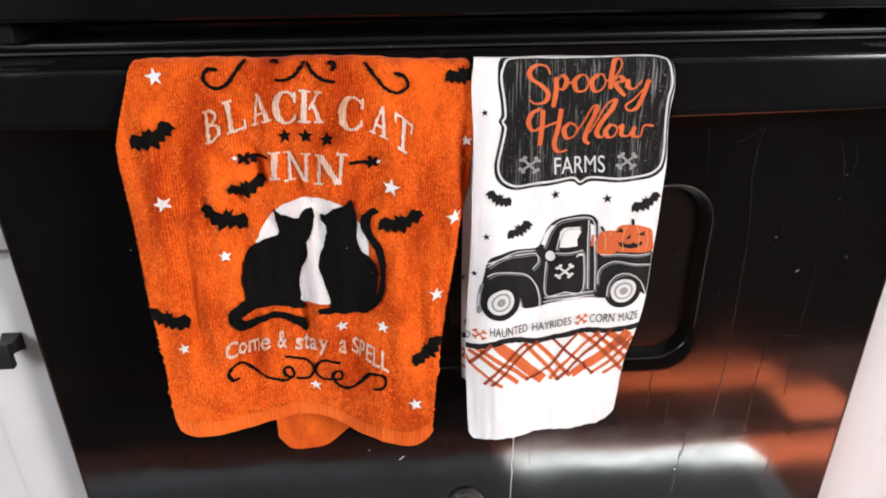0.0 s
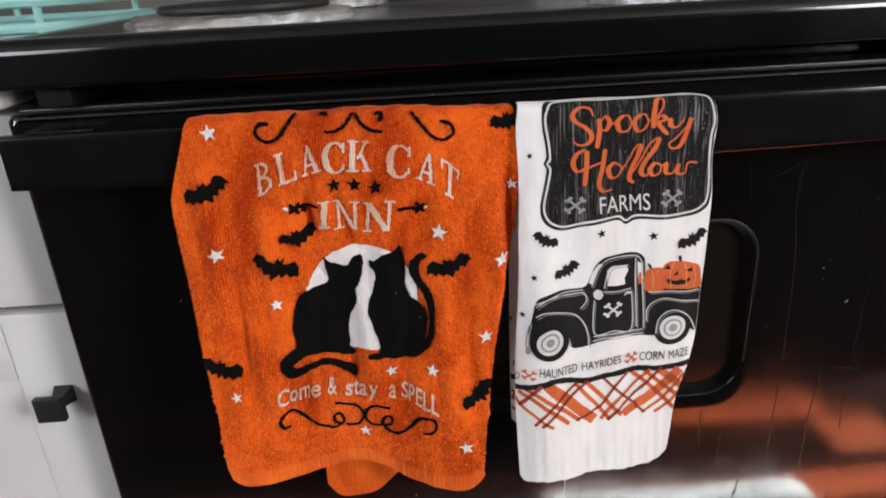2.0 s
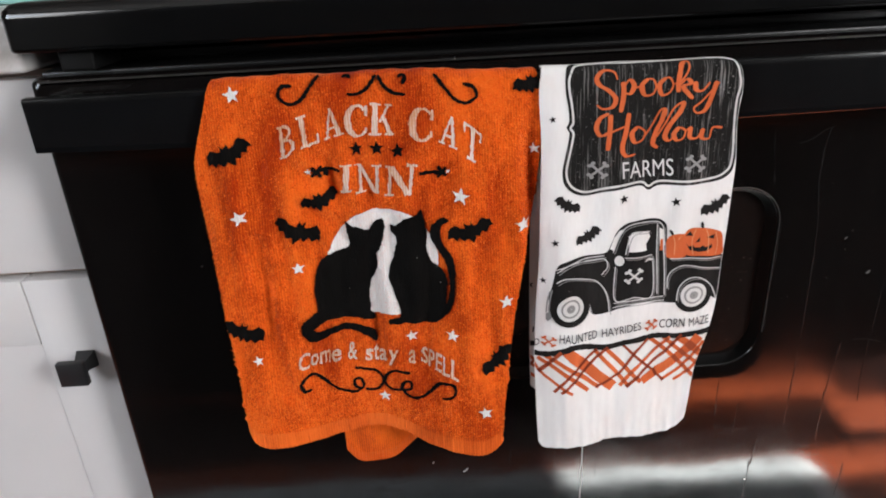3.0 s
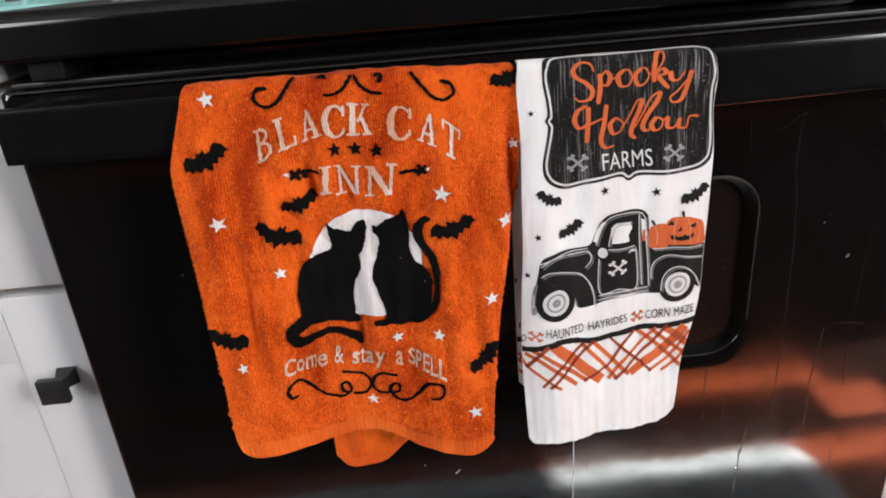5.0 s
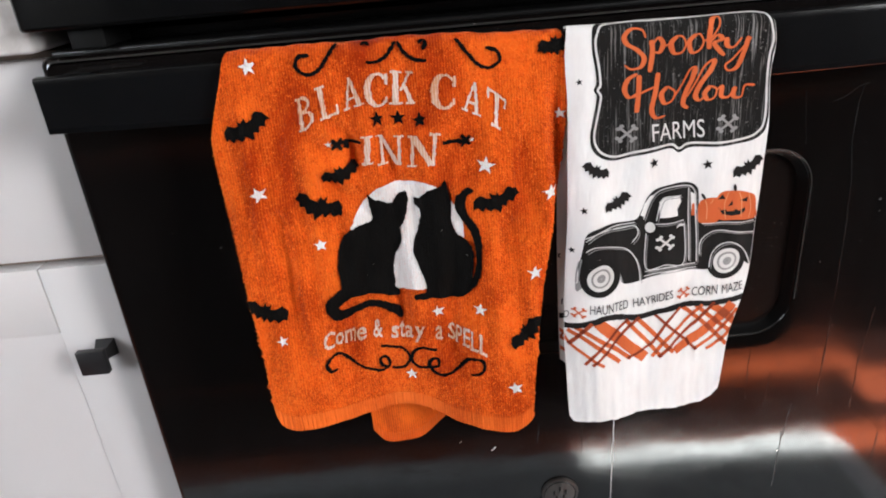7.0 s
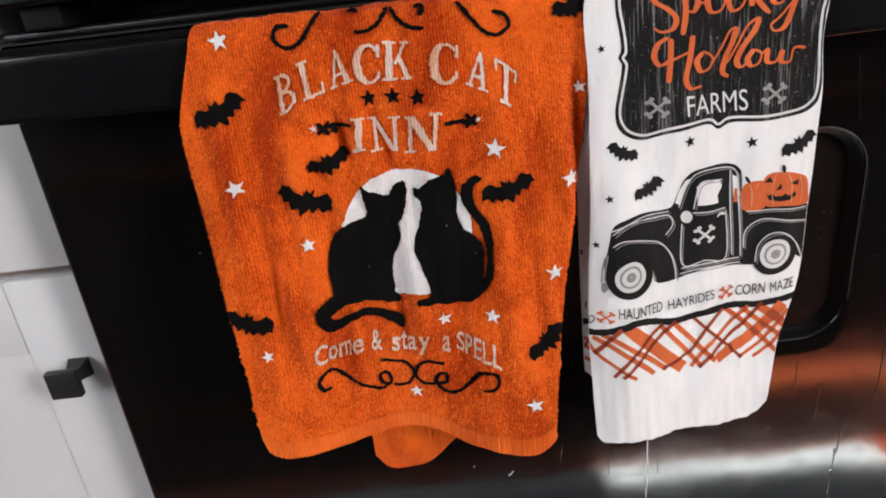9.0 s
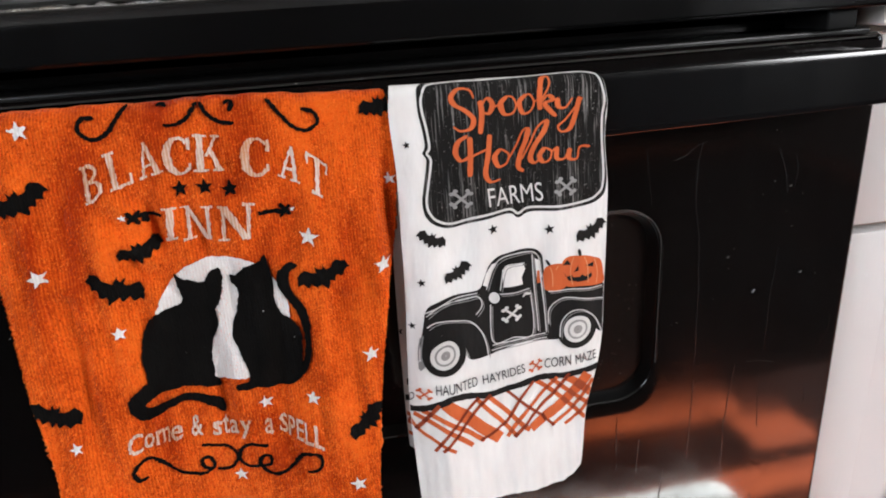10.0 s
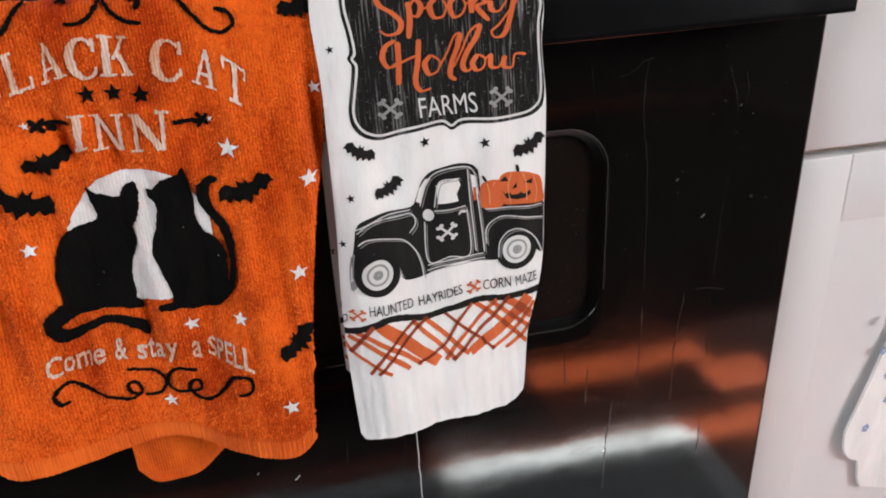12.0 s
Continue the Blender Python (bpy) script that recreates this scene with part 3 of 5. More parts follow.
CREASES = ((-0.164, 0.800, -0.152, 0.772, 0.0040), (-0.137, 0.792, -0.127, 0.760, 0.0034), (-0.187, 0.797, -0.162, 0.776, 0.0026), (-0.117, 0.838, -0.104, 0.800, 0.0030), (-0.088, 0.800, -0.082, 0.760, 0.0028), (-0.0155, 0.835, -0.0150, 0.735, 0.0040), (-0.048, 0.724, -0.043, 0.627, 0.0036), (-0.216, 0.742, -0.206, 0.620, 0.0036), (-0.176, 0.765, -0.150, 0.735, 0.0026))
def crease(x, w):
    """Depth of the slack folds that run down the towel."""
    y = 0.0
    for x0, w0, x1, w1, depth in CREASES:
        f = min(1.0, max(0.0, ((x - x0) * (x1 - x0) + (w - w0) * (w1 - w0)) / ((x1 - x0) ** 2 + (w1 - w0) ** 2)))
        r = math.hypot(x - x0 - f * (x1 - x0), w - w0 - f * (w1 - w0))
        y += depth * (math.exp(-(r / 0.0055) ** 2) - 0.45 * math.exp(-((r - 0.011) / 0.006) ** 2))
    return y
def orange_at(x, w):
    d = max(0.0, (ZC - w) / 0.28)
    g = math.exp(-((x + 0.140) / 0.058) ** 2)
    yf = YC - RC - 0.042 * d + g * (0.010 * min(1, d * 2.5) + 0.026 * d ** 3)
    k = min(1, d * 4) * (1 - 0.8 * min(1, max(0.0, (d - 0.70) / 0.22)))
    yf += k * (0.0030 * math.sin(x * 150 + 5 * d) * (0.6 + 0.4 * math.sin(d * 7 + x * 30)) + 0.0023 * math.sin(x * 270 - 6 * d + 1.0) * math.sin(d * 5 + x * 40 + 0.6) + 0.0036 * math.sin(x * 90 + d * 10) * math.sin(d * 6 + 1.0) + 0.0009 * math.sin(x * 430 + d * 14) * math.sin(d * 9 - x * 60))
    yf += (0.010 * max(0, (-0.222 - x) / 0.03) ** 2 + 0.008 * max(0, (x + 0.045) / 0.03) ** 2) * min(1, d * 4)
    yf += crease(x, w) * min(1, d * 6)
    y, z = curl(yf, w)
    z += (0.0005 * math.sin(x * 61 + 1) + 0.0003 * math.sin(x * 143 + 40 * x * x) + 0.0003 * math.sin(x * 331)) * min(1, max(0.0, (w - ZC + 0.02) / 0.02))
    z -= 0.0042 * min(1, max(0.0, (x + 0.115) / 0.10)) * min(1, max(0.0, (w - ZC + 0.02) / 0.02))
    return x, y, z
def white_at(x, w):
    d = max(0.0, (ZC - w) / 0.28)
    t = min(1.0, max(0.0, x / 0.13))
    yf = YC - RC - 0.0035 - d * (0.034 * (1 - t) + 0.010 * t)
    k = min(1, d * 4)
    yf += k * (0.0014 * math.sin(x * 120 - 4 * d) + 0.0009 * math.sin(x * 230 + 7 * d + 2.0) * math.sin(d * 8 + 1) + 0.0007 * math.sin(x * 210 + d * 24) * math.sin(d * 7 - 25 * x))
    yf += 0.0045 * max(0, (0.012 - x) / 0.016) ** 2 * k
    yf += 0.0008 * max(0.0, d - 0.55) * (math.sin(x * 260 + 9 * d) + 0.8 * math.sin(x * 530 - 14 * d) + 0.5 * math.sin(x * 860 + 3))
    y, z = curl(yf, w, 0.0080)
    z -= (0.0012 * t + 0.0003 * math.sin(x * 97) + 0.0030 * max(0.0, (x - 0.114) / 0.016) ** 2) * min(1, max(0.0, (w - ZC + 0.012) / 0.012))
    return x, y, z

# ---- the towels ----
def lerp_table(table, w):
    """A smooth value from (key, value) pairs in rising order of key."""
    if w <= table[0][0]:
        return table[0][1]
    n = len(table)
    for i in range(n - 1):
        (a, p), (b, q) = table[i], table[i + 1]
        if w <= b:
            (a0, p0), (b1, q1) = table[max(i - 1, 0)], table[min(i + 2, n - 1)]
            f = (w - a) / (b - a)
            m0, m1 = (q - p0) / (b - a0) * (b - a), (q1 - p) / (b1 - a) * (b - a)
            return (2 * f**3 - 3 * f**2 + 1) * p + (f**3 - 2 * f**2 + f) * m0 + (3 * f**2 - 2 * f**3) * q + (f**3 - f**2) * m1
    return table[-1][1]


def cloth(at, left, right, bottom, topw, nu=120, nv=150, thick=0.0022, fuzz=0.0, seed=0.0):
    """A hanging sheet between two side outlines and a hem, w from the bar's top down to the hem."""
    bm = bmesh.new()
    rows = []
    for j in range(nv + 1):
        row = []
        for i in range(nu + 1):
            u = i / nu
            wb = lerp_table(bottom, u)
            w = topw + (wb - topw) * j / nv
            x = lerp_table(left, w) * (1 - u) + lerp_table(right, w) * u
            p = Vector(at(x, w))
            if fuzz:
                e = 0.35 if i in (0, nu) or j == nv else 0.3
                p.x += fuzz * e * noise.noise(Vector((x * 900, w * 900, seed)))
                p.z += fuzz * e * noise.noise(Vector((x * 900, w * 900, seed + 9)))
                p.y += fuzz * 0.8 * noise.noise(Vector((x * 700, w * 700, seed + 5)))
            row.append(bm.verts.new(p))
        rows.append(row)
    for a, b in zip(rows, rows[1:]):
        for i in range(nu):
            bm.faces.new((a[i], a[i + 1], b[i + 1], b[i]))
    bm.normal_update()
    side = -1 if rows[nv // 2][nu // 2].normal.y < 0 else 1
    nrm = [[v.normal.copy() * side for v in row] for row in rows]
    rear = [[bm.verts.new(v.co + n * thick) for v, n in zip(r, m)] for r, m in zip(rows, nrm)]
    for a, b in zip(rear, rear[1:]):
        for i in range(nu):
            bm.faces.new((a[i], b[i], b[i + 1], a[i + 1]))
    rim = [rows[0], rows[-1], [r[0] for r in rows], [r[-1] for r in rows]]
    rim2 = [rear[0], rear[-1], [r[0] for r in rear], [r[-1] for r in rear]]
    for f, g in zip(rim, rim2):
        for i in range(len(f) - 1):
            bm.faces.new((f[i], f[i + 1], g[i + 1], g[i]))
    return bm


O_LEFT = [(0.55, -0.2375), (0.587, -0.2400), (0.68, -0.2450), (0.712, -0.2470), (0.749, -0.2520), (0.79, -0.2520), (0.804, -0.2505), (0.842, -0.2375), (0.862, -0.2320)]
O_RIGHT = [(0.55, -0.0425), (0.573, -0.0420), (0.639, -0.0345), (0.725, -0.0205), (0.751, -0.0130), (0.80, -0.0068), (0.845, -0.0075), (0.862, -0.0115)]
O_HEM = [(0.000, 0.5925), (0.010, 0.5835), (0.051, 0.5775), (0.107, 0.5756), (0.173, 0.5744), (0.249, 0.5730), (0.325, 0.5720), (0.402, 0.5712), (0.463, 0.5704), (0.539, 0.5692), (0.595, 0.5660), (0.646, 0.5614), (0.707, 0.5574), (0.778, 0.5564), (0.880, 0.5570), (0.935, 0.5590), (0.976, 0.5650), (1.000, 0.5710)]
W_LEFT = [(0.55, -0.0112), (0.597, -0.0128), (0.64, -0.0134), (0.717, -0.0095), (0.762, -0.0082), (0.803, -0.0075), (0.835, -0.0090), (0.852, -0.0075), (0.862, -0.0055)]
W_RIGHT = [(0.55, 0.1060), (0.564, 0.1118), (0.613, 0.1165), (0.661, 0.1285), (0.712, 0.1320), (0.772, 0.1333), (0.812, 0.1310), (0.835, 0.1322), (0.862, 0.1285)]
W_HEM = [(0.0, 0.56), (0.026, 0.556), (0.109, 0.5581), (0.219, 0.5579), (0.381, 0.5581), (0.585, 0.5577), (0.755, 0.5563), (0.898, 0.5554), (0.961, 0.5587), (1.0, 0.5648)]
OVER = ZC + RC * 1.57 + 0.014


def strip(at, left, right, bottom, height, lift, nu=140, nv=8, ripple=0.0004):
    """A band just above the hem, lying on the cloth."""
    bm = bmesh.new()
    rows = []
    for j in range(nv + 1):
        row = []
        for i in range(nu + 1):
            u = i / nu
            w = lerp_table(bottom, u) + height * (1 - j / nv) + (0.0007 * noise.noise(Vector((u * 160, 0, 1))) if j == 0 else -0.0004 if j == nv else 0)
            x = lerp_table(left, w) * (1 - u) + lerp_table(right, w) * u
            p = Vector(at(x, w))
            p.y -= lift + ripple * math.sin(u * 520)
            row.append(bm.verts.new(p))
        rows.append(row)
    for a, b in zip(rows, rows[1:]):
        for i in range(nu):
            bm.faces.new((a[i], a[i + 1], b[i + 1], b[i]))
    return bm


def back_orange(x, w):
    d = max(0.0, (ZC - w) / 0.28)
    yf = -0.0235 - 0.012 * d - 0.005 * math.sin((x + 0.20) * 42) * d
    return x, yf, w


orange_towel = thing("tea_towel", "orange terry towel with black figures hung over the oven handle", "towel", "towels on the oven handle")
part("cloth", cloth(orange_at, O_LEFT, O_RIGHT, O_HEM, OVER, 200, 260, 0.003, 0.0011), M["orange"], orange_towel)
part("hem_band", strip(orange_at, O_LEFT, O_RIGHT, O_HEM, 0.0125, 0.0010), M["orange_band"], orange_towel, "ribbed flat-woven orange hem")
B_L, B_R = [(0.5, -0.1745), (0.56, -0.1745), (0.86, -0.215)], [(0.5, -0.098), (0.55, -0.097), (0.61, -0.080), (0.86, -0.020)]
B_HEM = [(0, 0.536), (0.13, 0.5245), (0.35, 0.5222), (0.56, 0.5232), (0.78, 0.5350), (1, 0.547)]
part("back_layer", cloth(back_orange, B_L, B_R, B_HEM, 0.846, 60, 80, 0.003, 0.0009, 4.0), M["orange"], orange_towel, "rear half of the orange towel")
part("back_hem", strip(back_orange, B_L, B_R, B_HEM, 0.009, 0.0010), M["orange_band"], orange_towel)


def back_white(x, w):
    d = max(0.0, (ZC - w) / 0.28)
    return x, -0.0330 - 0.032 * d + 0.05 * max(0, -0.004 - x), w


white_towel = thing("tea_towel", "white cotton towel printed with a truck, over the oven handle", "towel", "towels on the oven handle")
part("cloth", cloth(white_at, W_LEFT, W_RIGHT, W_HEM, OVER - 0.005, 120, 200, 0.0016, 0.0002, 2.0), M["white"], white_towel)
part("hem_band", strip(white_at, W_LEFT, W_RIGHT, W_HEM, 0.0085, 0.0006, 140, 6, 0.0), M["white"], white_towel, "narrow stitched white hem")
part("back_layer", cloth(back_white, [(0.55, -0.0140), (0.62, -0.0158), (0.74, -0.0138), (0.846, -0.008)], [(0.55, 0.095), (0.846, 0.125)], [(0, 0.603), (0.25, 0.578), (1, 0.580)], 0.846, 60, 90, 0.0014, 0.0003, 6.0), M["white"], white_towel, "rear half of the white towel")

# ---- prints and woven figures on the towels; places in mm across and up ----
OT, WT = (orange_at, orange_towel, 0.8, O_LEFT, O_RIGHT), (white_at, white_towel, 0.06, W_LEFT, W_RIGHT)


def lifted(at, x, w, lift):
    """A point just off the cloth, along its normal."""
    p = Vector(at(x, w))
    a, b = Vector(at(x + 4e-4, w)) - p, Vector(at(x, w - 4e-4)) - p
    n = a.cross(b).normalized()
    if n.y > 0.2 or (abs(n.y) <= 0.2 and n.z < 0):
        n = -n
    return p + n * lift


def lay(bm, towel, lift, cell=0.004):
    """Cuts a flat figure (x, w) into small cells, frays its edge and lays it on the cloth."""
    at, _, fray, left, right = towel
    for axis in (0, 1):
        vals = [v.co[axis] for v in bm.verts]
        lo, hi = min(vals), max(vals)
        for i in range(math.floor(lo / cell) + 1, math.ceil(hi / cell)):
            co, no = Vector((0, 0, 0)), Vector((0, 0, 0))
            co[axis], no[axis] = i * cell, 1
            bmesh.ops.bisect_plane(bm, geom=bm.verts[:] + bm.edges[:] + bm.faces[:], plane_co=co, plane_no=no, dist=1e-7)
    for v in bm.verts:
        x, w, h = v.co
        if fray:
            x += 0.001 * fray * noise.noise(Vector((x * 800, w * 800, 1)))
            w += 0.001 * fray * noise.noise(Vector((x * 800, w * 800, 7)))
        x = min(max(x, lerp_table(left, w) + 0.0004), lerp_table(right, w) - 0.0004)
        v.co = lifted(at, x, min(w, ZC + RC * 1.5), lift + h)


def smooth_path(pts, step, closed=False):
    """A Catmull-Rom curve through points."""
    n = len(pts)
    out = []
    for i in range(n if closed else n - 1):
        p = [pts[(i + k) % n] if closed else pts[min(max(i + k, 0), n - 1)] for k in (-1, 0, 1, 2)]
        m = max(2, int(math.dist(p[1], p[2]) / step))
        for j in range(m):
            t = j / m
            out.append(tuple(0.5 * (2 * b + (c - a) * t + (2 * a - 5 * b + 4 * c - d) * t * t + (3 * b - a - 3 * c + d) * t ** 3) for a, b, c, d in zip(*p)))
    if not closed:
        out.append(tuple(pts[-1]))
    return out


def filled(loops):
    bm = bmesh.new()
    for loop in loops:
        vs = [bm.verts.new((x, w, 0)) for x, w in loop]
        for a, b in zip(vs, vs[1:] + vs[:1]):
            bm.edges.new((a, b))
    bmesh.ops.triangle_fill(bm, use_beauty=True, use_dissolve=False, edges=bm.edges[:])
    return bm


def metres(pts):
    return [(x / 1000, w / 1000) for x, w in pts]


def shape(towel, name, pts, mat, lift, curved=True, label=""):
    pts = metres(pts)
    if curved:
        pts = smooth_path(pts, 0.0015, True)
    bm = filled([pts])
    lay(bm, towel, lift / 1000, 0.0022)
    return part(name, bm, M[mat], towel[1], label)


def ribbon(bm, pts, width, base=0.0, pen=0.0, flat=0.55):
    """A flat brush stroke along a smooth path, rising a hair so that crossings lie over each other."""
    path = smooth_path(pts, 0.0009)
    n = len(path)
    prev = None
    for i, (x, w) in enumerate(path):
        a, b = path[max(i - 1, 0)], path[min(i + 1, n - 1)]
        dx, dw = b[0] - a[0], b[1] - a[1]
        d = math.hypot(dx, dw) or 1
        end = min(i, n - 1 - i) / 2.0
        h = width / 2 * (flat + (1 - flat) * min(1, end)) * (1 - pen * (1 - max(0, -dw / d))) * (1.0 + (0.05 if flat > 0.9 else 0.16) * noise.noise(Vector((x * 300, w * 300, 2))))
        z = base + 0.00006 * i / n
        row = [bm.verts.new((x - dw / d * h, w + dx / d * h, z)), bm.verts.new((x + dw / d * h, w - dx / d * h, z))]
        if prev:
            bm.faces.new((prev[0], prev[1], row[1], row[0]))
        prev = row


def lines(towel, name, paths, width, mat, lift, label=""):
    bm = bmesh.new()
    for i, p in enumerate(paths):
        ribbon(bm, metres(p), width / 1000, 0.00007 * i, 0.62 if name == "script_word" else 0.0, 0.95 if "plaid" in name else 0.55)
    lay(bm, towel, lift / 1000, 0.003 if "plaid" in name else 1.0)
    return part(name, bm, M[mat], towel[1], label)


def line(towel, name, pts, width, mat, lift):
    return lines(towel, name, [pts], width, mat, lift)


def turned(pts, cx, cw, size, angle, tall=1.0):
    c, s = math.cos(radians(angle)), math.sin(radians(angle))
    return [((cx + size * (x * c - y * tall * s)) / 1000, (cw + size * (x * s + y * tall * c)) / 1000) for x, y in pts]


def star(towel, cx, cw, r, angle, mat):
    pts = [((1 if i % 2 == 0 else 0.42) * math.sin(math.pi * i / 5), (1 if i % 2 == 0 else 0.42) * math.cos(math.pi * i / 5)) for i in range(10)]
    bm = filled([turned(pts, cx, cw, r, angle)])
    lay(bm, towel, 0.0013 if towel is OT else 0.0006, 0.0015 if towel is OT else 0.004)
    return part("star", bm, M[mat], towel[1], ("white" if "white" in mat else "black") + " five-pointed star")


BAT = [(-0.50, -0.04), (-0.44, 0.12), (-0.30, 0.19), (-0.17, 0.11), (-0.08, 0.10), (-0.065, 0.20), (-0.02, 0.14), (0.02, 0.14), (0.065, 0.20), (0.08, 0.10), (0.17, 0.11), (0.30, 0.19), (0.44, 0.12), (0.50, -0.04), (0.41, -0.03), (0.33, -0.12), (0.24, -0.06), (0.16, -0.16), (0.08, -0.10), (0.0, -0.22), (-0.08, -0.10), (-0.16, -0.16), (-0.24, -0.06), (-0.33, -0.12), (-0.41, -0.03)]


def bat(towel, cx, cw, span, angle, tall):
    bm = filled([turned(BAT, cx, cw, span, angle, tall)])
    lay(bm, towel, 0.00135 if towel is OT else 0.0006, 0.0018 if towel is OT else 0.004)
    return part("bat", bm, M["t_black" if towel is OT else "w_black"], towel[1], "black bat shape")


def blob(bm, x, w, r, h):
    vs = [bm.verts.new((x + r * math.cos(math.pi * i / 6), w + r * math.sin(math.pi * i / 6), h)) for i in range(12)]
    bm.faces.new(vs)


def bones(towel, cx, cw, r, angle, mat, tall=0.82):
    bm = bmesh.new()
    for k, a in enumerate((45, 135)):
        for e in (-1, 1):
            for side in (-26, 26):
                b = radians(a + angle + side * 0.5)
                blob(bm, (cx + e * r * 0.92 * math.cos(b)) / 1000, (cw + e * r * 0.92 * math.sin(b)) / 1000, r * 0.19 / 1000, 0.00004 * (k * 5 + e + side / 26 + 2))
        c, s = math.cos(radians(a + angle)), math.sin(radians(a + angle))
        ribbon(bm, [((cx - r * c) / 1000, (cw - r * s) / 1000), ((cx + r * c) / 1000, (cw + r * s) / 1000)], r * 0.24 / 1000, 0.0005 + 0.0001 * k)
    for v in bm.verts:
        v.co.y = cw / 1000 + (v.co.y - cw / 1000) * tall
    lay(bm, towel, 0.0006, 1.0)
    return part("bone_cross", bm, M[mat], towel[1], "small crossed bones figure")


def ring(towel, name, cx, cw, r1, r0, mat, lift):
    bm = bmesh.new()
    n = 36
    a = [bm.verts.new(((cx + r1 * math.cos(2 * math.pi * i / n)) / 1000, (cw + r1 * math.sin(2 * math.pi * i / n)) / 1000, 0)) for i in range(n)]
    b = [bm.verts.new(((cx + r0 * math.cos(2 * math.pi * i / n)) / 1000, (cw + r0 * math.sin(2 * math.pi * i / n)) / 1000, 0)) for i in range(n)]
    for i in range(n):
        bm.faces.new((a[i], a[(i + 1) % n], b[(i + 1) % n], b[i]))
    lay(bm, towel, lift / 1000, 0.003 if "plaid" in name else 1.0)
    return part(name, bm, M[mat], towel[1])


def wheel(towel, cx, cw, r):
    ring(towel, "tyre", cx, cw, r, r * 0.66, "w_black", 0.75)
    ring(towel, "whitewall", cx, cw, r * 0.68, r * 0.50, "w_light", 0.95)
    ring(towel, "rim", cx, cw, r * 0.50, r * 0.40, "w_grey", 1.0)
    ring(towel, "rim", cx, cw, r * 0.40, r * 0.20, "w_light", 1.05)
    ring(towel, "hub", cx, cw, r * 0.22, r * 0.02, "w_grey", 1.1)


def glyphs(text, bold=0.0):
    """A bmesh of text in Blender's own font, cap height 1, starting at 0."""
    data = bpy.data.curves.new("lettering", "FONT")
    data.body, data.size, data.offset, data.resolution_u = text, 1.0, bold, 4
    ob = new("lettering", data)
    me = bpy.data.meshes.new_from_object(ob.evaluated_get(bpy.context.evaluated_depsgraph_get()))
    bm = bmesh.new()
    bm.from_mesh(me)
    bpy.data.objects.remove(ob)
    bpy.data.curves.remove(data)
    bpy.data.meshes.remove(me)
    return bm


def arc(cx, cy, rx, ry, a0, a1, ix, iy, shift=0.0, n=14):
    """Quads of a thick and thin ring, from one angle to another."""
    pts = []
    for i in range(n + 1):
        a = radians(a0 + (a1 - a0) * i / n)
        c, d = math.cos(a), math.sin(a)
        pts.append(((cx + rx * c, cy + ry * d), (cx + shift + ix * c, cy + iy * d)))
    return [[p[0], q[0], q[1], p[1]] for p, q in zip(pts, pts[1:])]


def slab(x0, y0, x1, y1):
    return [[(x0, y0), (x1, y0), (x1, y1), (x0, y1)]]


STEM = slab(0.12, 0, 0.33, 1) + slab(0.0, 0.93, 0.48, 1) + slab(0.0, 0, 0.48, 0.07)
SERIF = {
    "B": STEM + arc(0.34, 0.755, 0.50, 0.245, -90, 90, 0.31, 0.175) + arc(0.34, 0.27, 0.64, 0.27, -90, 90, 0.42, 0.195),
    "L": STEM + slab(0.36, 0, 0.92, 0.08) + slab(0.84, 0, 0.96, 0.28),
    "A": [[(0.12, 0), (0.24, 0), (0.56, 0.96), (0.46, 1)], [(0.42, 1), (0.56, 1), (0.93, 0), (0.72, 0)]] + slab(0.25, 0.28, 0.72, 0.36) + slab(0, 0, 0.36, 0.065) + slab(0.56, 0, 1.0, 0.065),
    "C": arc(0.52, 0.5, 0.52, 0.5, 42, 318, 0.29, 0.43, 0.05, 24) + slab(0.84, 0.64, 0.96, 0.95) + slab(0.84, 0.12, 0.93, 0.30),
    "K": STEM + [[(0.34, 0.42), (0.44, 0.40), (0.90, 0.97), (0.78, 0.97)], [(0.46, 0.60), (0.58, 0.66), (0.97, 0.03), (0.75, 0.03)]] + slab(0.62, 0, 1.0, 0.065) + slab(0.64, 0.935, 1.0, 1),
    "T": slab(0.02, 0.92, 0.98, 1) + slab(0.39, 0, 0.61, 0.95) + slab(0.20, 0, 0.80, 0.07) + slab(0.0, 0.70, 0.09, 1) + slab(0.91, 0.70, 1.0, 1),
    "I": slab(0.28, 0, 0.72, 1) + slab(0.0, 0, 1.0, 0.075) + slab(0.0, 0.925, 1.0, 1),
    "N": slab(0.12, 0, 0.22, 1) + [[(0.06, 1), (0.28, 1), (0.90, 0), (0.70, 0)]] + slab(0.80, 0, 0.90, 1) + slab(0, 0, 0.34, 0.065) + slab(0.68, 0.935, 1.0, 1) + slab(0, 0.935, 0.24, 1),
}


def placed(bm, corners):
    """Stretches a glyph's own box to the corners at its lower left, lower right, upper left and upper right."""
    xs, ys = [v.co.x for v in bm.verts], [v.co.y for v in bm.verts]
    x0, y0, sx, sy = min(xs), min(ys), max(xs) - min(xs), max(ys) - min(ys)
    bl, br, tl, tr = metres(corners)
    for v in bm.verts:
        a, b = (v.co.x - x0) / sx, (v.co.y - y0) / sy
        v.co = Vector([bl[i] * (1 - a) * (1 - b) + br[i] * a * (1 - b) + tl[i] * (1 - a) * b + tr[i] * a * b for i in (0, 1)] + [v.co.z])


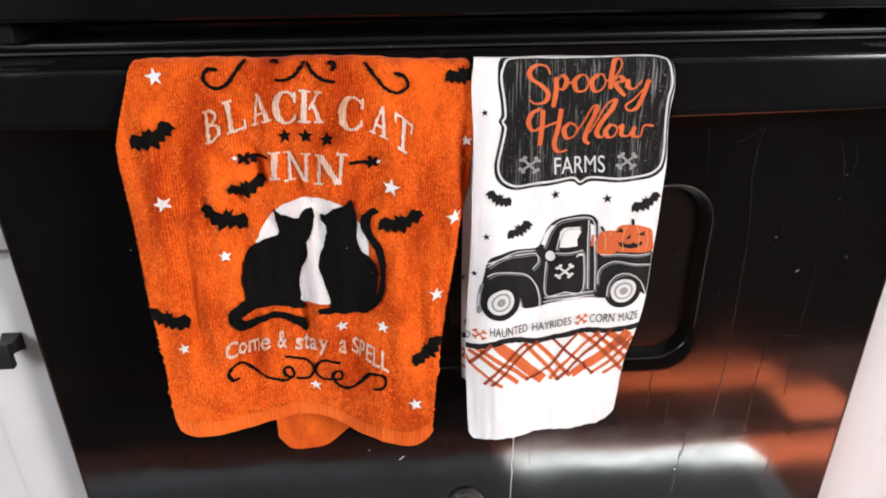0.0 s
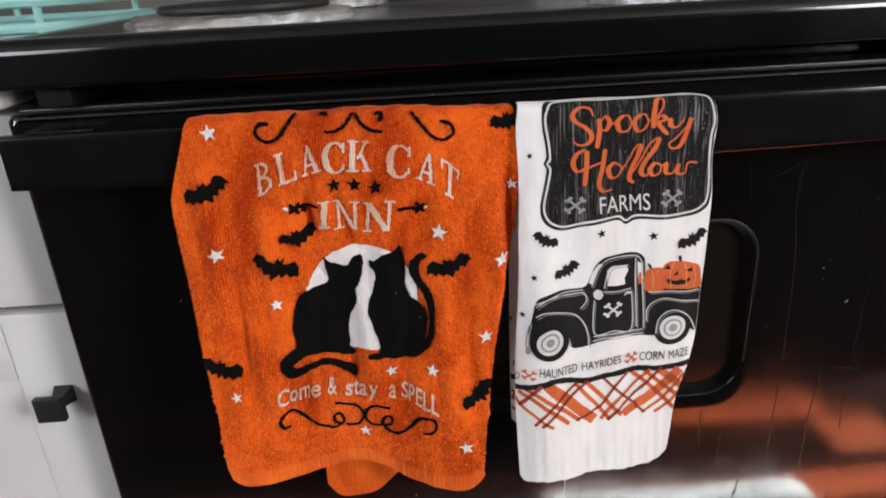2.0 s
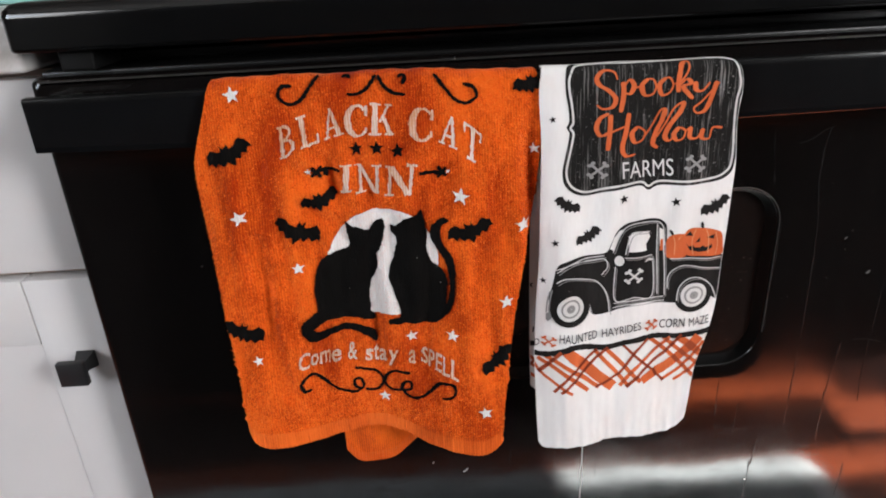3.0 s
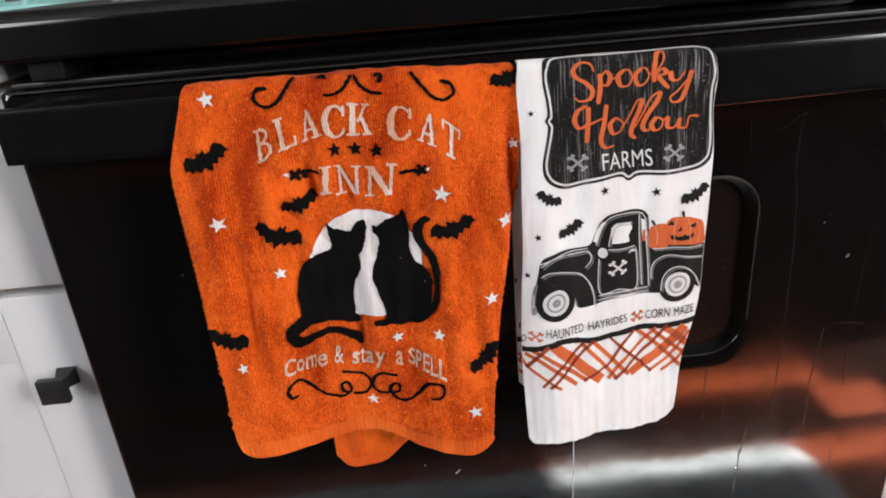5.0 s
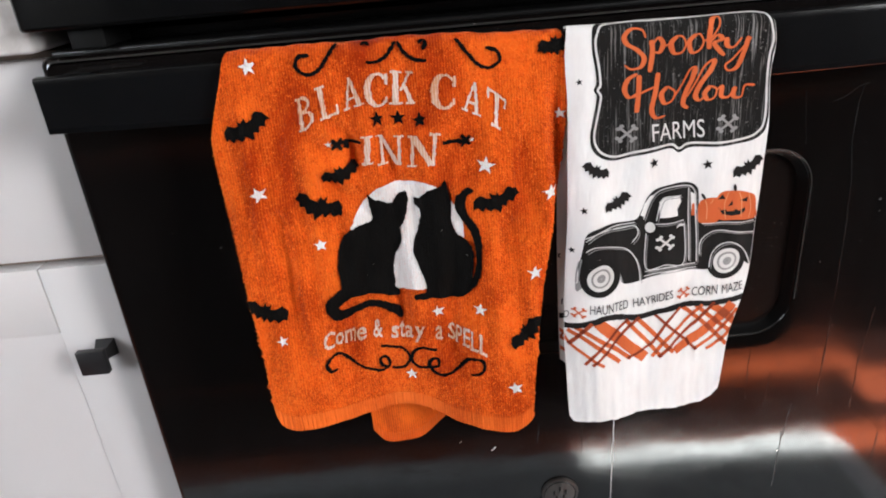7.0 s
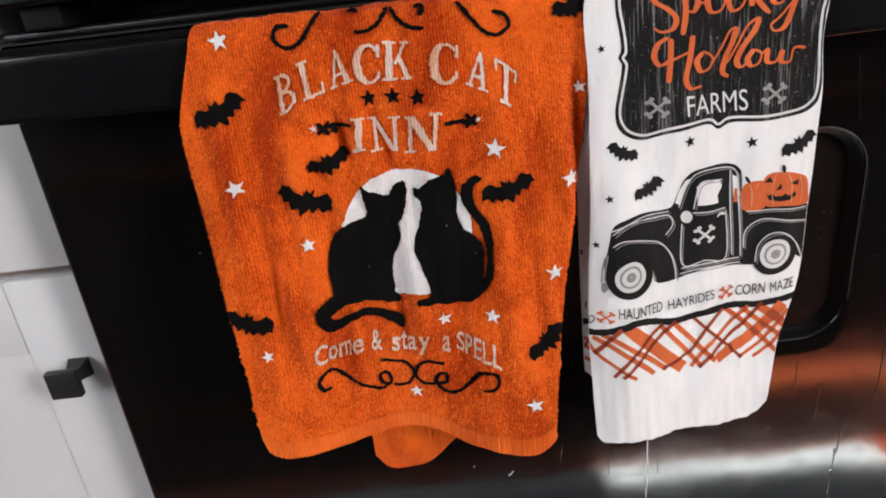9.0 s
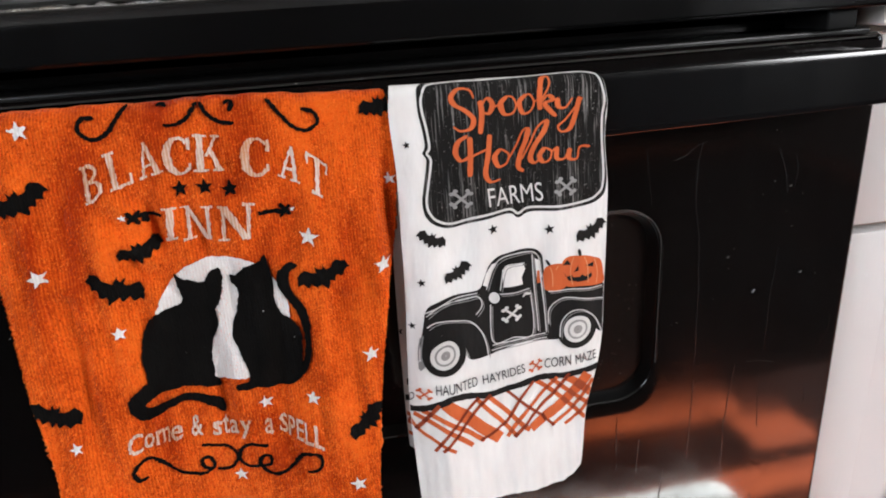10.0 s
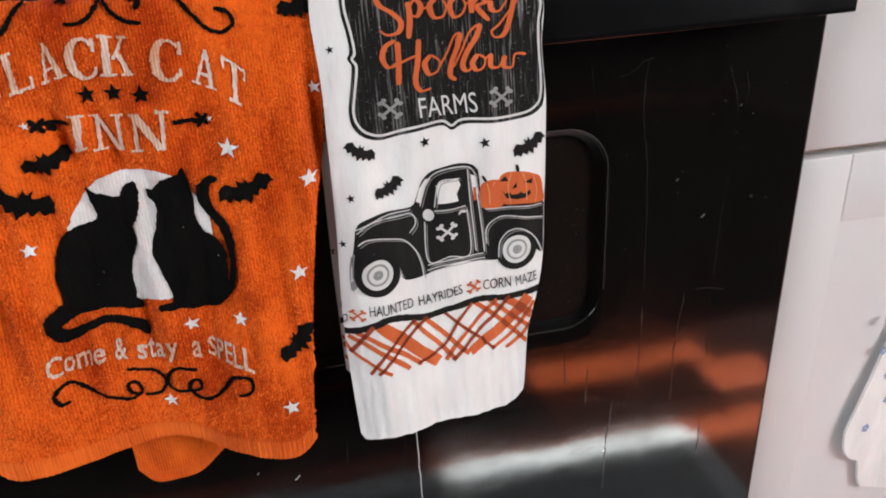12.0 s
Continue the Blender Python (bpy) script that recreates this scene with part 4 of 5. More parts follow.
def letter(towel, ch, corners, mat, bold=0.0):
    """A woven letter: a thick and thin serif capital, or a plain one where it is bold."""
    if bold:
        bm = glyphs(ch, bold)
    else:
        bm = bmesh.new()
        for i, quad in enumerate(SERIF[ch]):
            bm.faces.new([bm.verts.new((x, y, 0.00001 * i)) for x, y in quad])
    placed(bm, corners)
    lay(bm, towel, 0.0013, 0.0016)
    return part("letter", bm, M[mat], towel[1], "woven white " + ("letter " if bold else "serif letter ") + ("and" if ch == "&" else ch))


def printed(towel, text, corners, mat):
    bm = glyphs(text, -0.003)
    placed(bm, corners)
    lay(bm, towel, 0.0006, 0.003)
    return part("lettering", bm, M[mat], towel[1], "lettering reading " + text)


# orange towel
star(OT, -218.0, 846.4, 6.0, 10, 't_white')
star(OT, -224.5, 762.5, 5.6, 20, 't_white')
star(OT, -187.4, 721.5, 4.9, 5, 't_white')
star(OT, -225.0, 651.3, 4.6, 15, 't_white')
star(OT, -65.7, 768.9, 6.2, -10, 't_white')
star(OT, -36.0, 689.6, 5.0, 0, 't_white')
star(OT, -54.1, 596.1, 5.7, 12, 't_white')
star(OT, -133.5, 601.4, 5.2, 0, 't_white')
star(OT, -108.5, 659.4, 5.2, 8, 't_white')
star(OT, -76.4, 661.1, 5.1, -8, 't_white')
star(OT, -11.4, 797.5, 4.4, 5, 't_white')
star(OT, -22.4, 746.2, 5.5, 0, 't_white')
star(OT, -137.9, 805.3, 5.4, 0, 't_black')
star(OT, -123.0, 805.1, 5.5, 0, 't_black')
star(OT, -109.0, 802.5, 5.5, 0, 't_black')
bat(OT, -225.4, 807.4, 33.7, 23, 1.15)
bat(OT, -167.5, 769.8, 28.5, 13, 1.15)
bat(OT, -184.7, 748.8, 35.7, -28, 1.15)
bat(OT, -60.2, 742.9, 34.0, 15, 1.15)
bat(OT, -14.6, 846.8, 25.0, 12, 1.35)
bat(OT, -234.5, 674.5, 33.0, -24, 1.3)
bat(OT, -43.0, 641.0, 32.5, 47, 1.2)
shape(OT, 'moon', [(-84.3, 716.9), (-85.9, 707.8), (-89.3, 698.8), (-94.3, 690.5), (-100.8, 685.8), (-108.4, 680.5), (-116.6, 679.2), (-125.3, 679.5), (-134.8, 676.5), (-143.3, 678.5), (-151, 681.7), (-157.4, 688), (-162.1, 696.3), (-165, 705.9), (-166.5, 714.9), (-166.1, 723.9), (-163.9, 732.9), (-160.6, 739.8), (-155.8, 745.9), (-148.9, 753), (-141.4, 758), (-133.6, 759.8), (-125.3, 760.3), (-116.7, 760.8), (-108.7, 759.1), (-101.4, 754.8), (-95.1, 748.4), (-90, 742.1), (-86.4, 734.5), (-84.4, 725.9)], 't_white', 1.0, True, 'white moon disc')
shape(OT, 'cat_silhouette', [(-150.8, 753.8), (-146.4, 749.8), (-140.8, 748), (-134.2, 746.1), (-129.9, 750.8), (-126.3, 752.9), (-123, 753), (-123.5, 745.2), (-126.2, 732), (-129.4, 725.8), (-128.9, 718.8), (-131.1, 710.8), (-135.9, 703.5), (-138.3, 694), (-138.6, 683.5), (-139.1, 679), (-136, 676.1), (-135, 673.1), (-138.2, 671.6), (-152, 675.5), (-163.2, 675.6), (-170.7, 676.2), (-176.2, 675.2), (-181.8, 672.4), (-185.5, 675.3), (-184.7, 681), (-178.7, 685.8), (-178, 691), (-178.8, 700.4), (-177.5, 710.8), (-175, 718.5), (-169.5, 725.1), (-162.2, 731.2), (-156.3, 731.3), (-151.8, 731.4), (-149.6, 733), (-148.9, 738.4), (-149.8, 746.4)], 't_black', 1.65, True, 'plain black seated cat shape')
shape(OT, 'cat_tail', [(-178.4, 685.6), (-182.7, 683.8), (-187.2, 680.7), (-190.2, 676.7), (-190.6, 671.2), (-188.9, 666.2), (-185.5, 661.8), (-180.2, 661), (-174, 661.7), (-165, 664.6), (-156.4, 665.1), (-147.9, 662.5), (-141.9, 658.2), (-138.9, 653.5), (-135.5, 652.7), (-133.8, 656.2), (-135.2, 660), (-139, 664.7), (-145.1, 668.1), (-153.5, 670.3), (-162.2, 670.4), (-170.8, 669.3), (-177, 668.8), (-181.3, 670.3), (-181.8, 672.9), (-179, 675), (-175, 675.2)], 't_black', 1.75, True, 'black curled cat tail')
shape(OT, 'cat_silhouette', [(-95, 759.1), (-93, 754.5), (-91.3, 746.1), (-91.3, 736.9), (-92.5, 731.7), (-91.8, 725.2), (-88.6, 719.5), (-82.8, 714.8), (-79.1, 709.3), (-78.1, 700.3), (-79.3, 688.7), (-80.2, 682.2), (-77.8, 681.4), (-80.8, 675.4), (-86.2, 671), (-92.8, 668.4), (-103.5, 670.3), (-112, 671.6), (-123.2, 671.9), (-123.8, 675.1), (-120.6, 676.9), (-116.3, 676.9), (-115.5, 680.5), (-116, 687.9), (-118, 693.3), (-119.5, 699.7), (-121.9, 705.2), (-122.2, 711.2), (-120.3, 716.9), (-117.3, 721.7), (-115.3, 728.3), (-113.4, 734.7), (-113.8, 739), (-116.8, 742), (-118.6, 744.8), (-117.7, 749), (-114.1, 747.8), (-110.5, 751.3), (-106.2, 753.8), (-102.4, 754.8), (-99, 755.6)], 't_black', 1.65, True, 'plain black seated cat shape')
shape(OT, 'cat_tail', [(-81.5, 682.5), (-78.6, 687.5), (-76.8, 695.9), (-76.5, 704.9), (-77.5, 713.9), (-80.1, 722.4), (-85.2, 730.6), (-88.4, 737.2), (-88.7, 743.4), (-87.1, 748.9), (-83.1, 752.1), (-78.5, 752.7), (-75.1, 751.4), (-76, 749.8), (-79.8, 748.1), (-81.7, 744.3), (-81.7, 738.6), (-79.3, 732.7), (-75.4, 726.6), (-73, 719.9), (-71.9, 711.1), (-72.3, 700.7), (-73.4, 691), (-76.1, 682.2), (-80.8, 675.4), (-83.6, 676.9)], 't_black', 1.75, True, 'black raised cat tail')
letter(OT, 'B', [(-190, 802), (-178.2, 806.5), (-190.2, 823.4), (-179.6, 826.8)], 't_pink')
letter(OT, 'L', [(-174.8, 808.5), (-162.2, 811.8), (-176.2, 829.5), (-163.5, 833)], 't_pink')
letter(OT, 'A', [(-159.5, 812.5), (-144.9, 816.3), (-159.8, 832.5), (-146.1, 837.2)], 't_pink')
letter(OT, 'C', [(-144.9, 813.2), (-128.2, 813), (-143.5, 836.6), (-127, 835.9)], 't_pink')
letter(OT, 'K', [(-127.7, 814.2), (-110.2, 813.1), (-125.4, 836.5), (-109.4, 834.5)], 't_pink')
letter(OT, 'C', [(-100.7, 809.4), (-84, 808.5), (-98.4, 833), (-82, 830.7)], 't_pink')
letter(OT, 'A', [(-80.1, 807.1), (-66.8, 801), (-75.7, 826.9), (-63.3, 821.8)], 't_pink')
letter(OT, 'T', [(-62.5, 796.7), (-52.6, 789.9), (-61.5, 820.5), (-48.5, 810.8)], 't_pink')
letter(OT, 'I', [(-151, 773.7), (-143.3, 775.9), (-149, 795.8), (-142.7, 794.7)], 't_pink')
letter(OT, 'N', [(-140.8, 773.7), (-121.7, 772.5), (-140.9, 794), (-120.5, 793.5)], 't_pink')
letter(OT, 'N', [(-120.2, 771.2), (-99.3, 770.9), (-117.4, 792.9), (-95.6, 793.3)], 't_pink')
letter(OT, 'C', [(-196.9, 640.4), (-189.7, 638.6), (-194.9, 654.6), (-187.6, 653.3)], 't_pink', 0.016)
letter(OT, 'o', [(-188.7, 640.1), (-182.8, 640.3), (-187.3, 650.1), (-181.3, 650.7)], 't_pink', 0.016)
letter(OT, 'm', [(-182, 639.6), (-173.3, 638.7), (-180.5, 650.5), (-171.8, 649.7)], 't_pink', 0.016)
letter(OT, 'e', [(-172.4, 638.6), (-165.4, 640.4), (-170.9, 649.6), (-164.2, 650.5)], 't_pink', 0.016)
letter(OT, '&', [(-160.5, 639), (-152.7, 638.1), (-158.7, 653.6), (-150.8, 653.7)], 't_pink', 0.016)
letter(OT, 's', [(-146, 638.1), (-141.2, 636.9), (-144.7, 649), (-140.1, 647.3)], 't_pink', 0.016)
letter(OT, 't', [(-140.8, 636.7), (-136.1, 635.1), (-139.2, 650.9), (-134.5, 649.7)], 't_pink', 0.016)
letter(OT, 'a', [(-135.2, 635.2), (-128.7, 636.6), (-134, 646), (-127.5, 648.2)], 't_pink', 0.016)
letter(OT, 'y', [(-128.3, 632.6), (-120.6, 633.1), (-126.5, 648.7), (-119.1, 648.5)], 't_pink', 0.016)
letter(OT, 'a', [(-112.9, 634.3), (-106.9, 632.2), (-111.8, 646.7), (-105.8, 644.5)], 't_pink', 0.016)
letter(OT, 'S', [(-102.7, 634.1), (-96.6, 631.9), (-101.5, 647.3), (-95.5, 645.4)], 't_pink', 0.016)
letter(OT, 'P', [(-96.3, 630.6), (-91.6, 630.3), (-95.1, 645.6), (-90.5, 645.1)], 't_pink', 0.016)
letter(OT, 'E', [(-90.8, 629.9), (-86.2, 629.6), (-89.6, 645.1), (-85, 644)], 't_pink', 0.016)
letter(OT, 'L', [(-85.5, 628.4), (-80.9, 627), (-84.2, 643.7), (-79.7, 642.4)], 't_pink', 0.016)
letter(OT, 'L', [(-80.1, 626.2), (-74.5, 621.4), (-78.8, 642.3), (-73.4, 638.3)], 't_pink', 0.016)
lines(OT, 'scroll', [[(-189.9, 620.2), (-194.7, 621.0), (-196.3, 627.6), (-192.1, 632.3), (-185.1, 631.7), (-176.7, 620.9), (-166.0, 614.6), (-156.9, 609.0), (-150.3, 612.3), (-152.2, 620.2), (-157.1, 619.8), (-156.4, 613.7), (-151.5, 609.7)], [(-155.5, 630.8), (-143.1, 628.8), (-135.6, 622.6), (-133.5, 616.1), (-138.8, 609.1), (-148.9, 608.8)]], 2.45, 't_black', 1.35, 'black curling ornament')
lines(OT, 'scroll', [[(-87.0, 606.2), (-81.0, 607.5), (-77.1, 612.2), (-79.0, 619.6), (-87.5, 619.8), (-96.2, 609.2), (-106.1, 602.4), (-113.7, 602.5), (-119.0, 610.6), (-116.3, 617.0), (-111.4, 615.1), (-112.3, 609.1), (-117.8, 609.3)], [(-112.1, 624.0), (-122.1, 627.8), (-130.2, 622.2), (-131.9, 614.1), (-126.9, 608.7), (-118.2, 609.3)]], 2.58, 't_black', 1.35, 'black curling ornament')
lines(OT, 'scroll', [[(-177.0, 850.0), (-183.8, 849.3), (-186.5, 843.8), (-181.1, 838.5), (-172.6, 840.2), (-165.8, 847.5), (-158.6, 857.9)], [(-140.6, 844.0), (-132.2, 843.1), (-125.2, 847.3), (-120.1, 854.3)]], 2.44, 't_black', 1.35, 'black curling ornament')
lines(OT, 'scroll', [[(-60.6, 848.6), (-53.5, 845.7), (-51.9, 838.7), (-58.6, 834.1), (-66.9, 836.9), (-74.0, 845.5), (-80.6, 854.1)], [(-100.3, 841.5), (-108.2, 842.2), (-115.0, 847.5), (-118.6, 854.2)], [(-103.1, 848.6), (-100.3, 851.3), (-101.9, 854.2), (-104.7, 852.3)], [(-142.7, 854.5), (-139.6, 856.4), (-137.0, 853.6)]], 2.47, 't_black', 1.35, 'black curling ornament')
lines(OT, 'arrow', [[(-166.7, 791.6), (-149.6, 791.2)], [(-170.4, 795.2), (-164.6, 787.2)], [(-170.4, 788.6), (-164.3, 794.1)], [(-163.3, 792.7), (-161.0, 786.8)], [(-163.4, 787.9), (-160.8, 792.2)]], 2.42, 't_black', 1.35, 'black bone arrow')
star(OT, -172.2, 792.5, 2.3, 0, 't_white')
lines(OT, 'arrow', [[(-95.0, 786.0), (-79.4, 785.6)], [(-81.9, 789.9), (-74.8, 782.2)], [(-82.0, 781.7), (-74.8, 789.0)], [(-84.4, 787.6), (-81.9, 783.4)]], 2.66, 't_black', 1.35, 'black bone arrow')
star(OT, -73.8, 785.8, 2.0, 0, 't_white')
for x, w in ((-153.0, 700.0), (-83.5, 703.0), (-101.0, 724.0), (-158.0, 692.0)):
    line(OT, "lint", [(x, w), (x + 0.5, w + 0.3)], 0.4, "t_white", 2.0)
# white towel
shape(WT, 'plaque', [(9.1, 850.6), (12.7, 856.8), (19.1, 856.8), (53.3, 856.8), (92.8, 856.8), (128.3, 856.8), (132.4, 856.8), (131.5, 845.9), (132.3, 833.7), (130.9, 824.4), (131.1, 810.9), (132.1, 793.3), (131.8, 778.0), (129.0, 771.2), (119.4, 766.9), (97.7, 766.0), (78.0, 767.0), (69.8, 764.2), (62.4, 768.0), (40.4, 765.6), (24.5, 763.3), (14.1, 766.3), (8.2, 772.6), (6.7, 781.6), (8.2, 790.6), (11.0, 804.0), (11.4, 809.3), (9.4, 812.5), (11.4, 816.9), (10.7, 826.7), (8.9, 837.9)], 'plaque', 0.25, True, 'black weathered board with a bracketed outline')
line(WT, 'plaque_line', [(12.4, 848.9), (17.0, 854.8), (32.5, 855.7), (51.4, 854.8), (90.2, 856.5), (120.5, 855.3), (125.8, 853.8), (129.2, 843.2), (130.0, 833.9), (128.5, 824.6), (128.7, 811.1), (129.9, 793.4), (129.6, 780.6), (127.0, 774.3), (118.3, 769.8), (97.4, 768.9), (77.1, 770.0), (69.7, 767.1), (62.7, 770.8), (40.4, 768.4), (25.3, 766.1), (15.8, 768.9), (11.0, 774.4), (9.5, 781.7), (11.1, 790.7), (13.9, 803.6), (14.3, 808.6), (12.2, 812.3), (14.2, 815.8), (13.4, 826.4), (11.5, 837.8), (11.2, 844.5), (12.4, 848.9)], 1.52, 'w_light', 0.5)
lines(WT, 'script_word', [[(44.3, 843.2), (42.0, 848.2), (35.2, 849.6), (30.2, 845.6), (31.8, 840.6), (38.6, 836.0), (43.4, 830.4), (41.1, 825.1), (34.6, 824.1), (30.4, 827.0)], [(48.2, 841.5), (48.9, 832.9), (47.2, 821.1)], [(48.0, 836.3), (52.4, 842.6), (56.0, 838.7), (53.5, 833.2), (49.2, 834.3)], [(55.3, 836.5), (61.3, 838.3)], [(65.8, 843.1), (61.3, 838.7), (63.1, 832.1), (68.6, 832.0), (71.1, 836.8), (69.2, 842.1), (65.8, 843.1)], [(70.6, 837.7), (73.7, 838.6)], [(78.0, 843.5), (73.3, 838.7), (75.3, 831.5), (80.2, 832.2), (82.9, 837.5), (80.7, 842.9), (78.0, 843.5)], [(82.5, 838.4), (88.1, 840.3), (93.0, 848.4), (92.3, 853.4), (88.0, 851.2), (86.5, 841.6), (86.6, 832.5)], [(87.5, 837.2), (91.8, 841.6), (95.0, 838.5), (89.8, 836.2), (93.9, 830.5), (97.0, 827.7)], [(98.1, 839.4), (98.5, 833.8), (103.4, 832.6), (108.3, 838.4)], [(112.9, 838.8), (110.7, 829.8), (106.6, 819.6), (100.7, 817.5), (97.9, 821.2), (104.0, 825.8), (114.9, 837.9)]], 3.45, 'w_orange', 0.6, 'orange brush script reading Spooky')
lines(WT, 'script_word', [[(38.8, 820.8), (32.7, 817.5), (30.5, 810.8), (33.6, 805.7), (38.2, 808.0)], [(40.0, 819.9), (39.8, 809.4), (38.5, 795.3)], [(35.5, 805.6), (44.2, 809.0), (53.7, 811.9)], [(53.1, 820.2), (51.5, 808.3), (49.0, 796.2), (51.9, 790.5), (58.4, 791.4)], [(59.7, 810.6), (55.5, 806.0), (57.7, 799.7), (63.0, 801.0), (64.8, 806.6), (59.7, 810.6)], [(64.2, 803.2), (69.9, 811.1), (74.9, 820.2), (78.3, 821.1), (76.8, 814.4), (72.7, 805.4), (71.1, 797.7), (74.8, 794.7)], [(73.6, 802.2), (79.2, 811.6), (84.5, 821.9), (90.3, 825.6), (88.8, 819.8), (82.2, 810.3), (79.3, 802.7), (82.1, 799.4), (85.7, 802.3)], [(88.7, 808.7), (85.2, 803.9), (87.5, 799.5), (91.8, 800.7), (93.0, 806.0), (88.7, 808.7)], [(92.7, 804.9), (96.6, 807.6), (96.7, 801.0), (102.0, 800.1), (105.6, 806.0), (105.1, 800.2), (110.4, 799.4), (112.6, 806.6), (119.8, 806.2)]], 3.45, 'w_orange', 0.6, 'orange brush script reading Hollow')
bat(WT, 10.3, 757.4, 20.4, -26, 1.2)
bat(WT, 26.3, 732.6, 21.4, 29, 1.2)
bat(WT, 121.0, 748.2, 24.9, 25, 1.2)
star(WT, 51.3, 759.5, 3.6, 10, 'w_black')
star(WT, 90.8, 753.7, 3.8, 10, 'w_black')
star(WT, 1.7, 729.7, 2.9, 10, 'w_black')
star(WT, -6.6, 699.3, 2.7, 10, 'w_black')
star(WT, 0.2, 818.5, 2.5, 10, 'w_black')
shape(WT, 'truck_body', [(-2.9, 686.9), (-0.8, 695.9), (0.7, 703.1), (2.2, 709.7), (5.8, 714.3), (16.0, 717.0), (33.2, 718.5), (40.1, 720.3), (42.9, 725.7), (46.9, 734.6), (52.9, 739.6), (59.9, 741.4), (70.4, 742.9), (79.9, 741.0), (84.7, 737.5), (86.1, 732.8), (87.3, 712.5), (93.5, 711.7), (111.1, 710.9), (130.5, 708.6), (131.5, 689.2), (130.0, 672.3), (118.8, 677.9), (105.9, 676.3), (99.2, 673.0), (90.4, 672.5), (69.0, 675.8), (55.5, 674.6), (42.9, 670.8), (34.1, 669.6), (29.5, 671.5), (24.1, 679.2), (11.3, 684.3), (3.9, 672.9), (-1.2, 671.7), (-2.8, 678.1)], 'w_black', 0.25, True, 'black pickup truck')
shape(WT, 'truck_window', [(56.4, 730.4), (60.4, 732.8), (70.9, 732.9), (72.8, 728.5), (69.6, 723.2), (70.6, 718.0), (56.6, 718.6)], 'white', 0.45, False, '')
shape(WT, 'truck_window', [(42.2, 722.2), (44.9, 730.2), (49.1, 735.5), (53.4, 736.1), (49.3, 730.3), (45.3, 720.4)], 'white', 0.45, False, '')
shape(WT, 'truck_window', [(80.4, 733.9), (84.2, 731.9), (85.1, 720.3), (81.6, 718.9)], 'white', 0.45, False, '')
TRUCK_LINES = [[(2.5, 706.7), (11.3, 712.5), (27.2, 713.5), (38.2, 714.7), (40.9, 708.1), (36.4, 701.9)], [(2.3, 699.0), (9.1, 702.5), (22.9, 699.6), (32.7, 697.3), (39.3, 689.4), (42.6, 678.8), (43.3, 670.3)], [(3.2, 671.3), (3.9, 682.2), (9.5, 691.9), (18.3, 690.5), (25.0, 683.4), (28.6, 673.0)], [(46.9, 707.9), (47.3, 680.8), (61.8, 681.7), (76.5, 680.9), (76.4, 711.2)], [(46.5, 678.1), (59.7, 679.3), (86.5, 678.6)], [(45.7, 674.4), (59.8, 676.5), (87.1, 675.2)], [(78.3, 737.7), (80.7, 681.4)], [(83.3, 735.4), (86.8, 679.5)], [(44.5, 718.8), (49.7, 732.4), (55.9, 738.4), (68.2, 740.7), (79.2, 738.9), (83.3, 734.5)], [(54.2, 716.6), (57.2, 730.0), (61.2, 733.5), (71.9, 733.1)], [(88.6, 685.0), (88.6, 695.5), (93.7, 701.4), (104.2, 702.8), (130.4, 697.1)], [(96.6, 674.1), (98.1, 685.1), (104.8, 692.1), (113.7, 692.3), (123.2, 683.9), (128.6, 672.1)], [(1.5, 709.0), (15.9, 714.4), (38.1, 717.8)], [(53.4, 714.4), (75.3, 713.6)], [(88.6, 710.2), (129.2, 707.0)]]
lines(WT, 'truck_outline', TRUCK_LINES, 0.75, 'w_light', 0.45, 'pale drawn outline of the truck')
lines(WT, 'truck_outline', [[(x + 1.3, w - 1.5) for x, w in p] for p in TRUCK_LINES], 0.5, 'w_grey', 0.45, 'grey second line of the outline')
lines(WT, 'grille', [[(-2.2, 691.7), (-4.0, 683.2), (-4.8, 674.6)], [(-0.5, 693.5), (-2.3, 684.2), (-3.1, 675.6)]], 0.94, 'w_grey', 0.45, '')
shape(WT, 'bumper', [(-5.1, 673.9), (-1.1, 676.8), (-0.8, 671.4), (-3.9, 667.8), (-5.2, 669.3)], 'w_grey', 0.5, False, '')
wheel(WT, 12.7, 677.9, 15.0)
wheel(WT, 109.7, 678.2, 15.0)
shape(WT, 'mirror', [(53.5, 711.9), (53.0, 709.9), (51.7, 708.5), (49.9, 708.1), (48.0, 708.8), (46.6, 710.3), (46.0, 712.4), (46.5, 714.3), (47.8, 715.6), (49.7, 715.9), (51.6, 715.3), (52.9, 713.8)], 'w_light', 0.6, True, '')
line(WT, 'door_handle', [(70.2, 708.7), (72.1, 710.4), (76.0, 709.5)], 1.86, 'w_light', 0.6)
bones(WT, 61.1, 699.2, 7.6, -2, 'w_light')

printed(WT, 'HAUNTED', [(4.5, 649.9), (34.4, 649.2), (4.7, 657.1), (34.4, 656.5)], 'w_black')
printed(WT, 'HAYRIDES', [(38.4, 650.0), (69.0, 653.7), (38.1, 656.8), (68.5, 660.3)], 'w_black')
printed(WT, 'CORN', [(84.5, 651.7), (104.7, 650.5), (84.8, 658.7), (104.7, 658.8)], 'w_black')
printed(WT, 'MAZE', [(108.6, 650.3), (124.0, 652.7), (108.2, 657.6), (123.6, 659.5)], 'w_black')
printed(WT, 'D', [(-13.0, 643.8), (-9.7, 646.0), (-12.9, 649.3), (-9.6, 651.6)], 'w_black')
printed(WT, 'FARMS', [(49.9, 774.3), (87.5, 773.6), (49.4, 786.3), (86.3, 786.2)], 'w_light')
bones(WT, -3.1, 650.7, 5.6, -3, 'w_orange')
bones(WT, 77.4, 656, 5.6, -4, 'w_orange')
